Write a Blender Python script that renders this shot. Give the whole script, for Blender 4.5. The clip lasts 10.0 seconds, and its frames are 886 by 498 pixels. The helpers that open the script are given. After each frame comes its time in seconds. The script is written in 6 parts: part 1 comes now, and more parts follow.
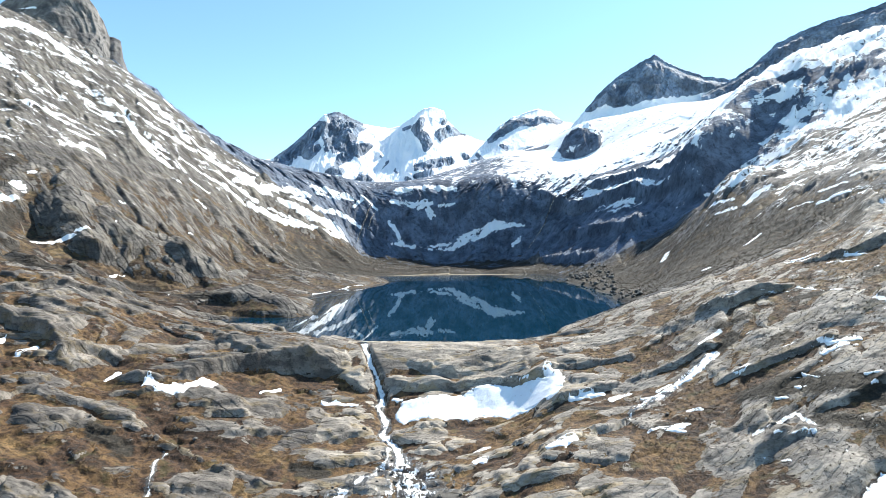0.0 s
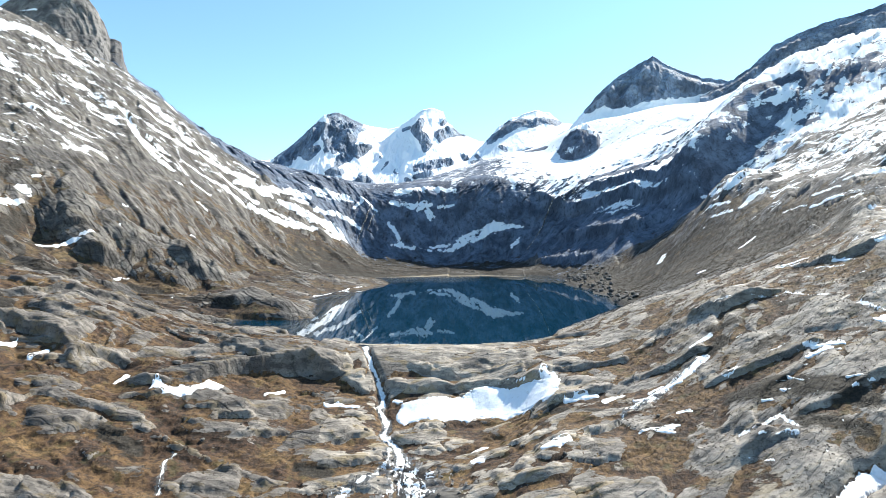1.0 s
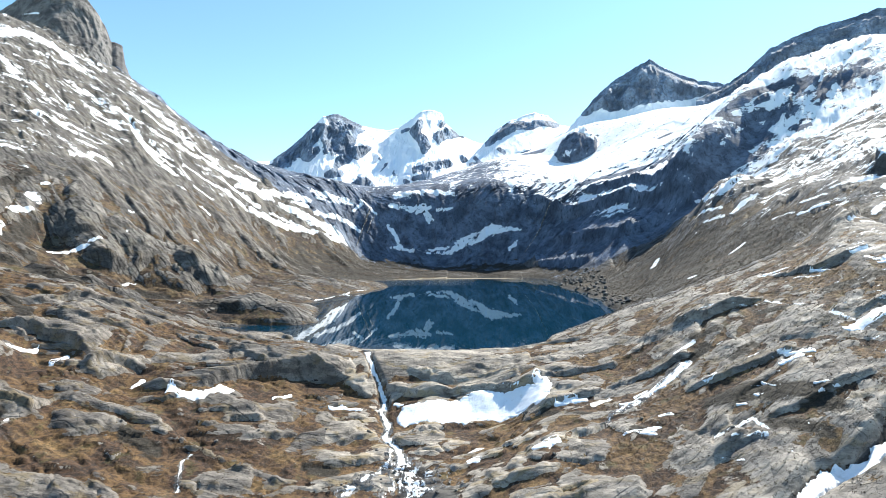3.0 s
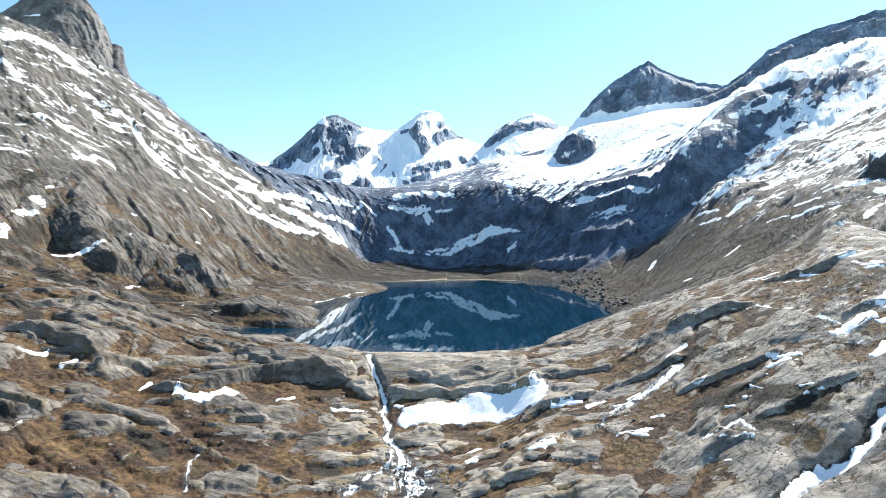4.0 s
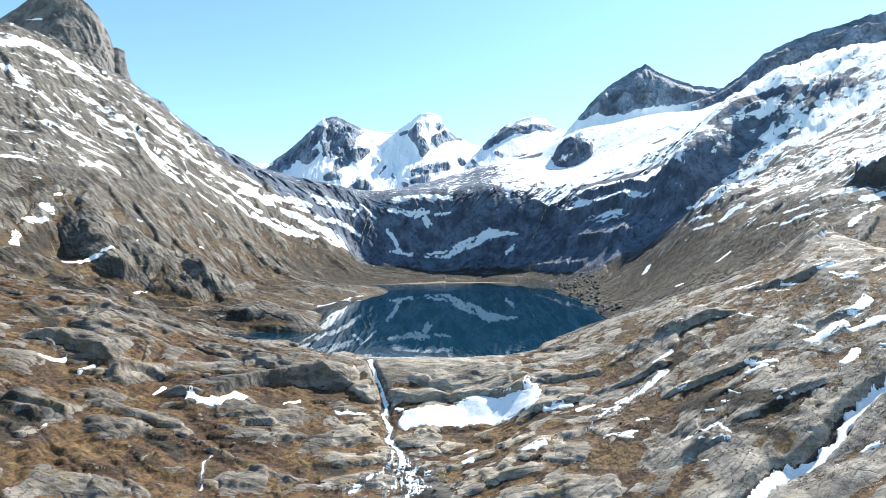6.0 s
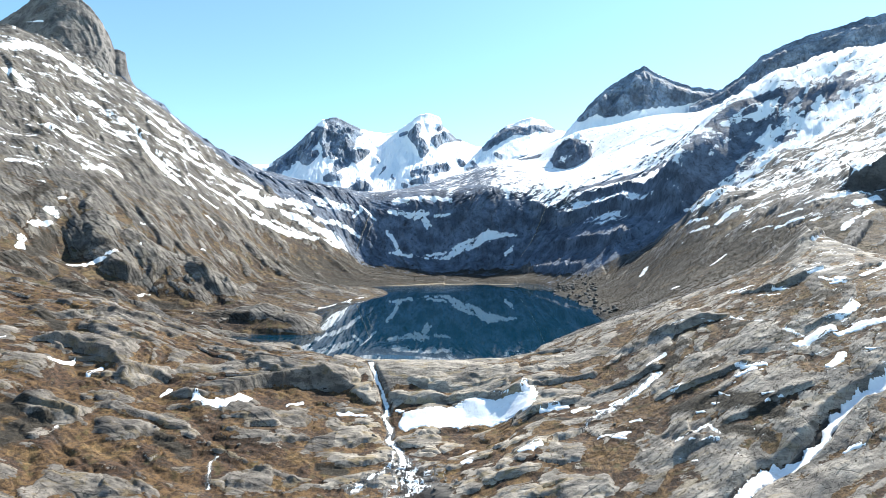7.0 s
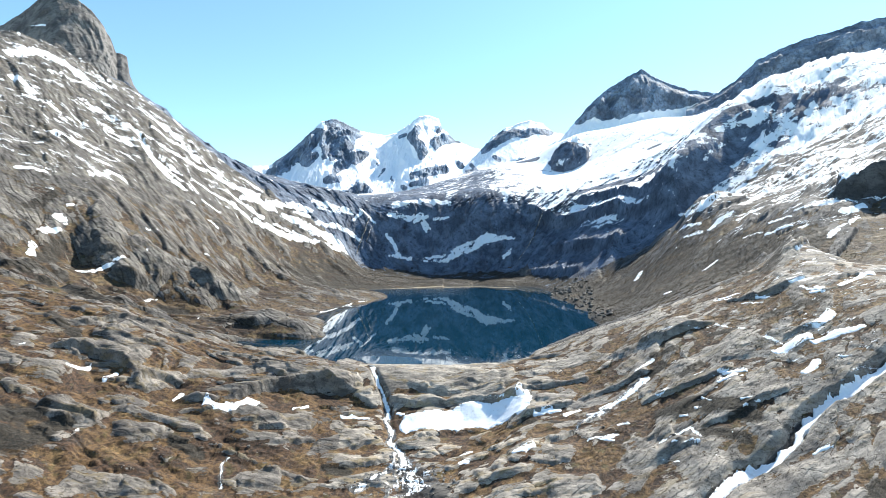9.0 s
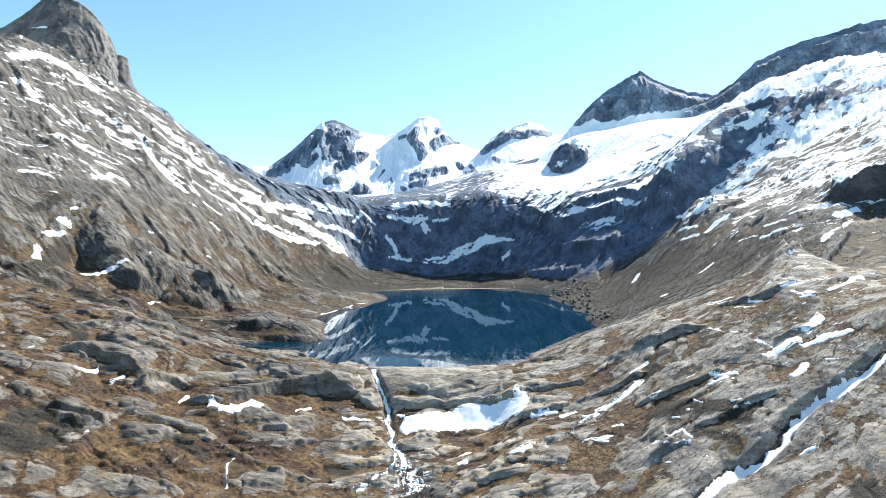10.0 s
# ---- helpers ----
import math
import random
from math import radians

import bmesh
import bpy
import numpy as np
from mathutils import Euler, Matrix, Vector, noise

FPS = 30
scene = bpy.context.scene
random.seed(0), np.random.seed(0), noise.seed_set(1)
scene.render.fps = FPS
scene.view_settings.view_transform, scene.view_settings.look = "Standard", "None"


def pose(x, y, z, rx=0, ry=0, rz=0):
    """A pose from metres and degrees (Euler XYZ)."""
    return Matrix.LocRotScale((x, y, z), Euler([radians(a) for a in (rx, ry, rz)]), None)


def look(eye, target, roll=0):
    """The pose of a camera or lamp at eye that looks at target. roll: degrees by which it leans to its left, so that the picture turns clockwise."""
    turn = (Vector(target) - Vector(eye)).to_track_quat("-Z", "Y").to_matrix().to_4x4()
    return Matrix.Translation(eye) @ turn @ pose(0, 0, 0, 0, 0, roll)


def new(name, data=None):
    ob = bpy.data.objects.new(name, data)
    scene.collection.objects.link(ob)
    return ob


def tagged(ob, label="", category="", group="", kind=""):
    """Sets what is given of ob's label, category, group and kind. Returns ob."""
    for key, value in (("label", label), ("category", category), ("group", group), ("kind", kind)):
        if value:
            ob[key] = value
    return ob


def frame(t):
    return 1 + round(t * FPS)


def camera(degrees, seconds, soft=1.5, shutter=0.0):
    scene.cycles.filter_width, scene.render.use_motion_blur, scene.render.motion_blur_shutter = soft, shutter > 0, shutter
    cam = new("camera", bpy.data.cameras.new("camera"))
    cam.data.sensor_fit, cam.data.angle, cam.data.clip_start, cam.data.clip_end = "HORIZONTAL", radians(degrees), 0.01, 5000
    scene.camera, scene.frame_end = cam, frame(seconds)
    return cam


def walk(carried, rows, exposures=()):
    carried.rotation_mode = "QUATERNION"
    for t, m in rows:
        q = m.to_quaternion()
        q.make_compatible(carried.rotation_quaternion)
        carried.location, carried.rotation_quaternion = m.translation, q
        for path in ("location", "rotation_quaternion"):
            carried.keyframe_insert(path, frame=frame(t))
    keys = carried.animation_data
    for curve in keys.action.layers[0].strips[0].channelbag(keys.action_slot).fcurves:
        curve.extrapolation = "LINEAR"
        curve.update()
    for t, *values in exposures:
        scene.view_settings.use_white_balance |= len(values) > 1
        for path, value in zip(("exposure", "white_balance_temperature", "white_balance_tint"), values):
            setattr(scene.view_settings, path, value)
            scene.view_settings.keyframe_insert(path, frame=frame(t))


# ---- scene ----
# ---- the flight: a drone draws back from the lake and climbs ----
cam = camera(80.0, 10.0, soft=0.55)


def flight(t):
    s = t / 10
    back, up, down = -63.8 * s - 0.36 * (s * s - s), 25.29 * s + 1.25 * s * s, radians(-0.49)
    return pose(1.35 * s - 0.45 * s * s, back * math.cos(down) - up * math.sin(down), 46.7 + up * math.cos(down) + back * math.sin(down),
                89.51 - 0.154 * s + 0.138 * s * s, -0.037 * s * s, -0.688 * s + 0.116 * s * s)


walk(cam, [(t / 2, flight(t / 2)) for t in range(21)], [(0.0, 1.15, 6150, 6), (10.0, 1.15, 6150, 6)])

# ---- light: a clear late-morning sky, the sun ahead of the lake and to the right ----
SUN_SIDE, SUN_HIGH = 45.0, 45.0          # degrees to the right of straight ahead, degrees above the horizon
world = bpy.data.worlds.new("sky")
scene.world = world
world.use_nodes = True
sky = world.node_tree.nodes.new("ShaderNodeTexSky")
sky.sky_type, sky.sun_disc = "NISHITA", False
sky.sun_elevation, sky.sun_rotation = radians(SUN_HIGH), radians(SUN_SIDE)
sky.air_density, sky.dust_density, sky.ozone_density, sky.altitude = 1.0, 0.15, 1.0, 400
back = world.node_tree.nodes["Background"]
haze = world.node_tree.nodes.new("ShaderNodeMix")
haze.data_type, haze.blend_type = "RGBA", "MULTIPLY"
haze.inputs[0].default_value, haze.inputs[7].default_value = 1.0, (0.90, 1.03, 1.0, 1)
world.node_tree.links.new(sky.outputs[0], haze.inputs[6])
world.node_tree.links.new(haze.outputs[2], back.inputs[0])
back.inputs[1].default_value = 0.112
sun = new("sun", bpy.data.lights.new("sun", "SUN"))
sun.data.energy, sun.data.angle, sun.data.color = 5.0, radians(0.53), (1.0, 0.91, 0.79)
sun.matrix_world = look((0, 0, 0), (-math.sin(radians(SUN_SIDE)) * math.cos(radians(SUN_HIGH)),
                                    -math.cos(radians(SUN_SIDE)) * math.cos(radians(SUN_HIGH)), -math.sin(radians(SUN_HIGH))))

# ---- noise on arrays ----
def lattice(ix, iy, iz, seed):
    h = (ix * 374761393 + iy * 668265263 + iz * 2147483647 + seed * 974711) & 0xFFFFFFFF
    h = ((h ^ (h >> 13)) * 1274126177) & 0xFFFFFFFF
    h = ((h ^ (h >> 15)) * 2246822519) & 0xFFFFFFFF
    return (h ^ (h >> 16)).astype(np.int64)


def grain2(x, y, seed=0):
    """Gradient noise in the plane, about -1 to 1."""
    x0, y0 = np.floor(x), np.floor(y)
    fx, fy = x - x0, y - y0
    ix, iy = x0.astype(np.int64), y0.astype(np.int64)
    sx, sy = fx * fx * fx * (fx * (fx * 6 - 15) + 10), fy * fy * fy * (fy * (fy * 6 - 15) + 10)

    def corner(dx, dy):
        a = (lattice(ix + dx, iy + dy, 0, seed) & 4095) * (2 * np.pi / 4096)
        return np.cos(a) * (fx - dx) + np.sin(a) * (fy - dy)

    top = corner(0, 0) * (1 - sx) + corner(1, 0) * sx
    low = corner(0, 1) * (1 - sx) + corner(1, 1) * sx
    return (top * (1 - sy) + low * sy) * 1.5


def layers(x, y, octaves, seed=0, gain=0.5, shape="plain"):
    """Noise summed over octaves; ridged: sharp crests, billow: rounded backs with sharp creases."""
    total, amount, norm = np.zeros_like(x), 1.0, 0.0
    for k in range(octaves):
        c, s = math.cos(k * 1.1), math.sin(k * 1.1)
        n = grain2((x * c - y * s) * 2.03 ** k + 17.3 * k, (x * s + y * c) * 2.03 ** k - 9.1 * k, seed + k)
        if shape == "ridged":
            n = 1 - 2 * np.abs(n)
        elif shape == "billow":
            n = 2 * np.abs(n) - 0.6
        total, norm, amount = total + n * amount, norm + amount, amount * gain
    return total / norm


def facets(x, y, seed=0, tilt=0.9):
    """Broken rock: a plane of tilted facets with sharp joints. Gives height about -1 to 1 and the distance from the nearest joint."""
    ix, iy = np.floor(x).astype(np.int64), np.floor(y).astype(np.int64)
    first, second, high = np.full(x.shape, 9.0), np.full(x.shape, 9.0), np.zeros(x.shape)
    for dx in (-1, 0, 1):
        for dy in (-1, 0, 1):
            h = lattice(ix + dx, iy + dy, 5, seed)
            px, py = x - (ix + dx) - (h & 255) / 255, y - (iy + dy) - ((h >> 8) & 255) / 255
            d = px * px + py * py
            a, level = ((h >> 16) & 255) * (2 * np.pi / 256), ((h >> 24) & 255) / 127.5 - 1
            z = 0.4 * level + tilt * (px * np.cos(a) + py * np.sin(a))
            take = d < first
            second = np.where(take, first, np.minimum(second, d))
            high = np.where(take, z, high)
            first = np.where(take, d, first)
    return high, np.sqrt(second) - np.sqrt(first)


def smooth(a, b, v):
    v = np.clip((v - a) / (b - a), 0, 1)
    return v * v * (3 - 2 * v)


# ---- the large forms of the valley, in metres: the lake's level is 0 ----
GUIDES = {}
GUIDES["valley_floor"] = [
    (-300, -120, 21.7), (-100, -120, -28.3), (0, -120, -42.3), (100, -120, -34.3), (300, -120, 41.7), (-200, 0, 5.7), (0, 0, -39.3), (180, 0, 5.7),
    (-60, 100, -31.2), (0, 100, -34.2), (45, 100, -29.2), (-73, 160, -23.4), (-14, 157, -26.8), (-14, 176, -24.7), (-23, 203, -21.1), (-16, 204, -22.3),
    (38, 158, -12.7), (3, 155, -25.8), (-49, 205, -16.3), (-35, 178, -23.2), (-57, 186, -18.4), (12, 165, -23.4), (26, 206, -18.8), (3, 204, -20.4),
]
GUIDES["lip"] = [
    (-36, 250, -1.7), (-54, 245, -0.3), (-57, 236, -5.6), (-22, 246, -2), (0, 247, -0.6), (20, 247, -0.1), (42, 250, 1.5), (46, 209, -5.9),
    (42, 225, -3.2), (4, 222, -12), (-34, 222, -12), (-5, 213, -14.2), (55, 250, 2.5), (78, 265, 7.3),
]
GUIDES["left_bench"] = [
    (-143, 175, -1.8), (-126, 163, -11.7), (-136, 187, -1.4), (-185, 255, 26.5), (-152, 227, 13.8), (-173, 196, 15.8), (-110, 187, -8.5), (-93, 168, -19),
    (-163, 257, 20), (-114, 207, 1.1), (-102, 144, -19.9), (-144, 181, -0.9), (-109, 207, -0.7), (-117, 165, -12.3), (-168, 192, 7.3), (-111, 200, -4.4),
    (-90, 203, -4.9), (-126, 202, -3.7), (-174, 203, 9.5), (-154, 202, 7), (-200, 130, 1.6), (-150, 110, -14.2), (-250, 160, 29.3), (-81, 250, 0.4),
    (-102, 262, 4.6), (-125, 268, 8.2), (-111, 215, -0.9), (-83, 218, -3.9),
]
GUIDES["right_slabs"] = [
    (124, 154, 12.4), (108, 127, -6.4), (98, 140, -2.5), (105, 151, 0.8), (157, 182, 29.7), (119, 127, -3), (133, 195, 20.4), (148, 168, 21.6),
    (121, 183, 12.9), (99, 156, -0.2), (102, 127, -4.8), (80, 140, -12.3), (87, 151, -7.6), (83, 149, -8.6), (117, 122, -5.1), (104, 125, -6.6),
    (180, 222, 44.8), (198, 230, 56.7), (182, 222, 48.8), (123, 229, 25.1), (105, 281, 16.5), (140, 100, 4.8), (170, 130, 21.6), (220, 170, 54.2),
    (84, 221, 0.8), (88, 191, 0.1), (65, 221, -2.3), (61, 180, -8.6), (37, 160, -12.7), (104, 245, 13.4),
]
GUIDES["right_slabs upper"] = [
    (159, 262, 36.3),
]
GUIDES["left_flank"] = [
    (-343, 445, 100.9), (-303, 411, 69.2), (-350, 456, 106.8), (-377, 506, 135.4), (-311, 450, 90.8), (-454, 550, 189), (-415, 547, 167), (-336, 477, 106.6),
    (-292, 437, 74), (-243, 312, 36), (-226, 306, 33.1), (-287, 425, 63.1), (-249, 401, 20.3), (-307, 410, 49.7), (-672, 800, 400.4), (-698, 900, 430.2),
    (-593, 1000, 371.1), (-477, 920, 286.1), (-411, 950, 232.8), (-371, 980, 207.2), (-325, 1000, 189.1), (-264, 1010, 171.1), (-470, 560, 186.4), (-475, 700, 221.3),
    (-363, 700, 146.4), (-288, 700, 86.4), (-320, 560, 90.5), (-286, 800, 75), (-226, 800, 32.1), (-182, 760, 8.5),
]
GUIDES["left_flank upper"] = [
    (-234, 600, 22.9), (-138, 700, 0.2), (-238, 460, 38.3), (-204, 420, 16.6), (-277, 330, 40.7), (-353, 420, 93), (-420, 420, 129), (-650, 560, 306.3),
    (-412, 300, 89.4), (-263, 930, 129.3), (-183, 930, 59.6), (-216, 990, 124.1), (-814, 890, 440), (-193, 540, 8), (-256, 410, 30.5),
]
GUIDES["headland"] = [
    (-150, 560, 12), (-128, 600, 11), (-112, 640, 9), (-98, 672, 6), (-170, 520, 10), (-140, 480, 4), (-131, 355, 9.5), (-148, 360, 10.5),
    (-164, 365, 8.8), (-107, 352, 7.1), (-95, 350, 4.4), (-118, 352, 8.3), (-156, 400, 11.6), (-140, 430, 6.6), (-134, 560, 3.5), (-75, 352, -3),
    (-85, 400, -3), (-100, 440, -1),
]
GUIDES["right_flank"] = [
    (245, 296, 77.2), (217, 288, 58.2), (341, 433, 110), (390, 772, 206.1), (352, 636, 134.3), (246, 588, 34.7), (755, 900, 415.8), (663, 890, 387.8),
    (580, 880, 351), (503, 860, 311.9), (455, 840, 274.2), (638, 760, 277), (542, 760, 236.3), (470, 560, 156.4), (409, 620, 135), (287, 520, 65.1),
    (264, 400, 48), (187, 420, 16.6), (215, 390, 31.3), (193, 520, 3.8), (230, 680, 19.8), (298, 880, 124.9), (326, 810, 108.3), (334, 750, 93.3),
    (277, 770, 73.9), (303, 715, 68.1), (254, 860, 77.1), (337, 690, 93.2), (870, 800, 417.6), (457, 420, 129),
]
GUIDES["right_flank upper"] = [
    (391, 300, 57.3), (236, 800, 40.7), (354, 742, 122.2), (379, 740, 120.4), (408, 738, 126.5), (370, 772, 191.3), (397, 776, 198.7), (432, 782, 215),
    (485, 800, 224.9), (432, 720, 149.2), (252, 300, 50.9),
]
GUIDES["shore"] = [
    (-67, 623, 0), (-87, 566, 0), (-123, 513, 0), (-126, 464, 0), (-137, 450, 0), (-93, 363, 0), (-98, 346, 0), (-124, 336, 0),
    (-145, 336, 0), (-117, 301, 0), (-97, 297, 0), (-63, 263, 0), (-39, 251, 0), (-4, 252, 0), (26, 255, 0), (50, 266, 0),
    (64, 285, 0), (108, 352, -0), (127, 376, 0),
]
GUIDES["far_shore"] = [
    (-76, 783, 0.2), (-16, 807, 0.2), (65, 820, 0.2), (136, 807, 0.2), (153, 661, 0.2), (150, 523, 0.2), (146, 451, 0.2), (142, 398, 0.2), (-82, 621, 0.2), (-102, 508, 0.2), (-109, 444, 0.2),
    (-45, 698, -4), (17, 707, -4), (96, 707, -4), (127, 620, -4), (132, 502, -4), (130, 431, -4), (127, 386, -4), (-78, 541, -4), (-92, 452, -4),
]
GUIDES["lake_bed"] = [
    (0, 290, -7), (-50, 300, -6), (50, 330, -9), (-40, 400, -10), (60, 450, -12), (-60, 480, -9), (20, 560, -14), (110, 560, -10),
    (50, 650, -12), (-40, 690, -7), (100, 700, -8), (-85, 322, -3), (-110, 328, -2), (-70, 330, -4),
]
GUIDES["cirque_base"] = [
    (-152, 985, 39.3), (-89, 990, 31.9), (0, 992, 22.3), (81, 990, 26.6), (143, 985, 37.2), (199, 950, 49.8), (-133, 860, 17.2), (-79, 880, 11.8),
    (15, 880, 10), (108, 870, 12.2), (197, 850, 26.7),
]
GUIDES["cirque_rim"] = [
    (-207, 1050, 168.1), (-163, 1058, 148.6), (-96, 1062, 146.8), (-27, 1066, 150.6), (41, 1066, 157.4), (98, 1066, 166.5), (155, 1062, 163.8), (226, 1050, 153.5),
    (277, 1010, 152.7), (321, 980, 160), (376, 960, 183.4), (434, 930, 217),
]
GUIDES["upland"] = [
    (-211, 1200, 181.6), (-112, 1250, 181.9), (-5, 1250, 191.2), (102, 1250, 214), (168, 1350, 275.1), (264, 1400, 283.5), (266, 1150, 222.8), (340, 1150, 235.1),
    (403, 1120, 251.8), (512, 1150, 296.6), (649, 1300, 398.8), (529, 1350, 390.7), (354, 1290, 263.5), (275, 1280, 245.4), (312, 1290, 252.5), (420, 1420, 379.7),
    (507, 1500, 411.3), (390, 1480, 384.2), (348, 1440, 356.6), (659, 1480, 438.1), (437, 1380, 354), (650, 1200, 391), (-278, 1800, 237.5), (-46, 1800, 260.6),
    (-360, 1500, 212.1), (-536, 1500, 212.1), (138, 1700, 325.2), (375, 1620, 381.5), (757, 1700, 470.8), (923, 1400, 396),
]
GUIDES["upland upper"] = [
    (1136, 1300, 440.6), (-777, 1500, 212.1), (-1025, 1400, 396), (-1475, 1400, 545.8),
]

guide = np.array([p for group in GUIDES.values() for p in group], float)


def chart(x, y):
    """The valley drawn so that near and far ground get like weight."""
    return np.stack([1.15 * x / (np.maximum(y, -150) + 210), np.log(np.maximum(y, -150) + 210)], -1)


def kernel(a, b):
    d = ((a[:, None, :] - b[None, :, :]) ** 2).sum(-1)
    return np.sqrt(d + 0.0004)


spots = chart(guide[:, 0], guide[:, 1])
ones = np.ones((len(guide), 1))
system = np.block([[kernel(spots, spots) - 0.004 * np.eye(len(guide)), ones, spots], [ones.T, np.zeros((1, 3))], [spots.T, np.zeros((2, 3))]])
weights = np.linalg.solve(system, np.concatenate([guide[:, 2], np.zeros(3)]))


def broad(x, y):
    """The height of the large forms."""
    flat = chart(x.ravel(), y.ravel())
    out = np.empty(len(flat))
    for i in range(0, len(flat), 20000):
        c = flat[i:i + 20000]
        out[i:i + 20000] = kernel(c, spots) @ weights[:-3] + weights[-3] + c @ weights[-2:]
    return out.reshape(x.shape)


def along(x, y, degrees, length, width):
    """Plane coordinates turned so that the first runs along a bearing (degrees left of +x), in units of length and width."""
    c, s = math.cos(radians(degrees)), math.sin(radians(degrees))
    return (x * c + y * s) / length, (y * c - x * s) / width


def stroke_field(x, y, z, strokes, level=1.0, swell=1.0):
    """1 on the middle line of a chain of (x, y, z, radius), 0 at its rim, less outside. level: how much a difference in height counts; swell: factor on the radii."""
    shape = x.shape
    x, y, z = x.ravel(), y.ravel(), z.ravel()
    best = np.full(x.shape, -3.0)
    for chain in strokes:
        pts = chain if len(chain) > 1 else [chain[0], chain[0]]
        for a, b in zip(pts, pts[1:]):
            big = 2.2 * swell * max(a[3], b[3])
            near = np.nonzero((y > min(a[1], b[1]) - big * 2) & (y < max(a[1], b[1]) + big * 2))[0]
            qx, qz = x[near], z[near]
            near = near[(qx > min(a[0], b[0]) - big) & (qx < max(a[0], b[0]) + big) & (qz > min(a[2], b[2]) - big / level) & (qz < max(a[2], b[2]) + big / level)]
            if not len(near):
                continue
            px, py, pz = x[near] - a[0], y[near] - a[1], z[near] - a[2]
            dx, dy, dz = b[0] - a[0], b[1] - a[1], b[2] - a[2]
            h = np.clip((px * dx + py * dy + pz * dz) / (dx * dx + dy * dy + dz * dz + 1e-6), 0, 1)
            r = swell * (a[3] + (b[3] - a[3]) * h)
            d = np.sqrt((px - h * dx) ** 2 + 0.5 * (py - h * dy) ** 2 + (level * (pz - h * dz)) ** 2)
            best[near] = np.maximum(best[near], 1 - d / r)
    return best.reshape(shape)


# old snow and bare rock, as chains of (x, y, z, radius)
LEDGES = []
LEDGES += [
    [(-98.1, 205.3, 4.1), (-89.4, 216.2, 6.4), (-76.1, 225, 8.2), (-61.1, 231.4, 9.6), (-51.8, 230, 6.7)],
    [(-23.9, 224.7, 2.5), (-9.9, 219.6, 2.4), (3.6, 220.6, 2.2), (20, 222.5, 2.4), (34.3, 217.7, 2.9), (40.9, 216.6, 2.4)],
    [(45.1, 218, 1.9), (59.9, 218.3, 2.4), (78.5, 221.9, 2.2)],
    [(44.5, 196.5, 2.2), (57.4, 197.2, 2.5), (65.8, 198.9, 1.7)],
    [(73.2, 200.4, 1.7), (88.8, 202.1, 2.3), (103.9, 202.1, 2)],
]
LEDGES += [
    [(113.1, 229.4, 2.2), (122, 221.7, 3.8), (131.8, 222.2, 4.6), (142.1, 221, 2.4)],
    [(165.9, 240.2, 1.5), (174.4, 228.7, 2.2), (184.8, 223.7, 2.2), (195.7, 223.6, 1.4)],
    [(-195.3, 213.4, 2.4), (-183, 217.9, 3.5), (-169.4, 215.5, 5), (-157.9, 211.1, 5.2)],
    [(-144.9, 199.5, 3), (-140.2, 208.2, 4.1), (-130.9, 210.9, 3.6)],
    [(-165.1, 167.4, 1.2), (-154.7, 166.3, 1.8), (-144.3, 166.5, 2.0), (-143.3, 178.9, 1.5)],
]
LEDGES += [
    [(-329.1, 422.8, 3), (-312, 408.1, 4), (-298.1, 406.8, 4), (-285.3, 412.3, 4.3)],
    [(-272.7, 396, 9.2), (-258.9, 399.5, 12), (-248.4, 409.3, 9.4), (-243.9, 427.3, 5.4)],
    [(-167.1, 347.3, 2), (-155.9, 354.6, 3.2), (-140.1, 350.8, 2.5)],
    [(287.4, 994.2, 15), (329.9, 925.9, 16), (353.2, 831.9, 13), (365.7, 749.5, 9)],
    [(278, 387.6, 3.6), (226.8, 273, 3.9), (337, 365.1, 4.2)],
    [(390, 428, 22), (420, 424, 30)],
    [(-15.7, 359.6, 1.7), (9.5, 362, 1.7)],
]
LEDGES += [
    [(-201.2, 246.8, 1.8), (-188.9, 259.8, 2.5), (-169.2, 268.7, 2.6)],
    [(-121.7, 247.8, 1.5), (-99.4, 252.4, 2.1), (-76.5, 246.4, 1.8)],
    [(-83.9, 188.1, 1.9), (-73.3, 191.5, 2.4)],
    [(-117.3, 189.2, 1.7), (-106.8, 191.9, 1.2)],
    [(-71.7, 179.9, 1.6), (-63.8, 183.7, 2.3), (-57.6, 186.5, 1.6)],
    [(96, 179, 2), (113.9, 178.6, 2), (129.7, 174.8, 1.8)],
    [(107.1, 147.7, 1.5), (120.9, 148.2, 1.7), (137.9, 150.1, 1.4)],
    [(49.5, 165.1, 2.1), (58.3, 169.9, 1.9)],
]
LEDGES += [
    [(86.7, 141.8, 1.1), (97.6, 141.1, 1.3)],
    [(159, 181.4, 1.1), (172.6, 178.4, 1.3)],
    [(-43.1, 224.9, 2.5), (-34.5, 221.8, 2.4)],
    [(-39, 186.5, 1.4), (-30.2, 190.8, 1.7)],
]
LEDGES += [
    [(201.7, 1035.2, 20.0), (274.4, 947.1, 20.0), (322.9, 850.1, 20.0), (355.3, 744.7, 16.0)],
    [(215.6, 941.7, 14.0), (252.6, 835.5, 16.0), (282.4, 762.2, 16.0), (316.2, 761.5, 12.0)],
    [(155.9, 927.5, 8.0), (195.1, 848.8, 10.0), (220.9, 786.7, 10.0)],
]
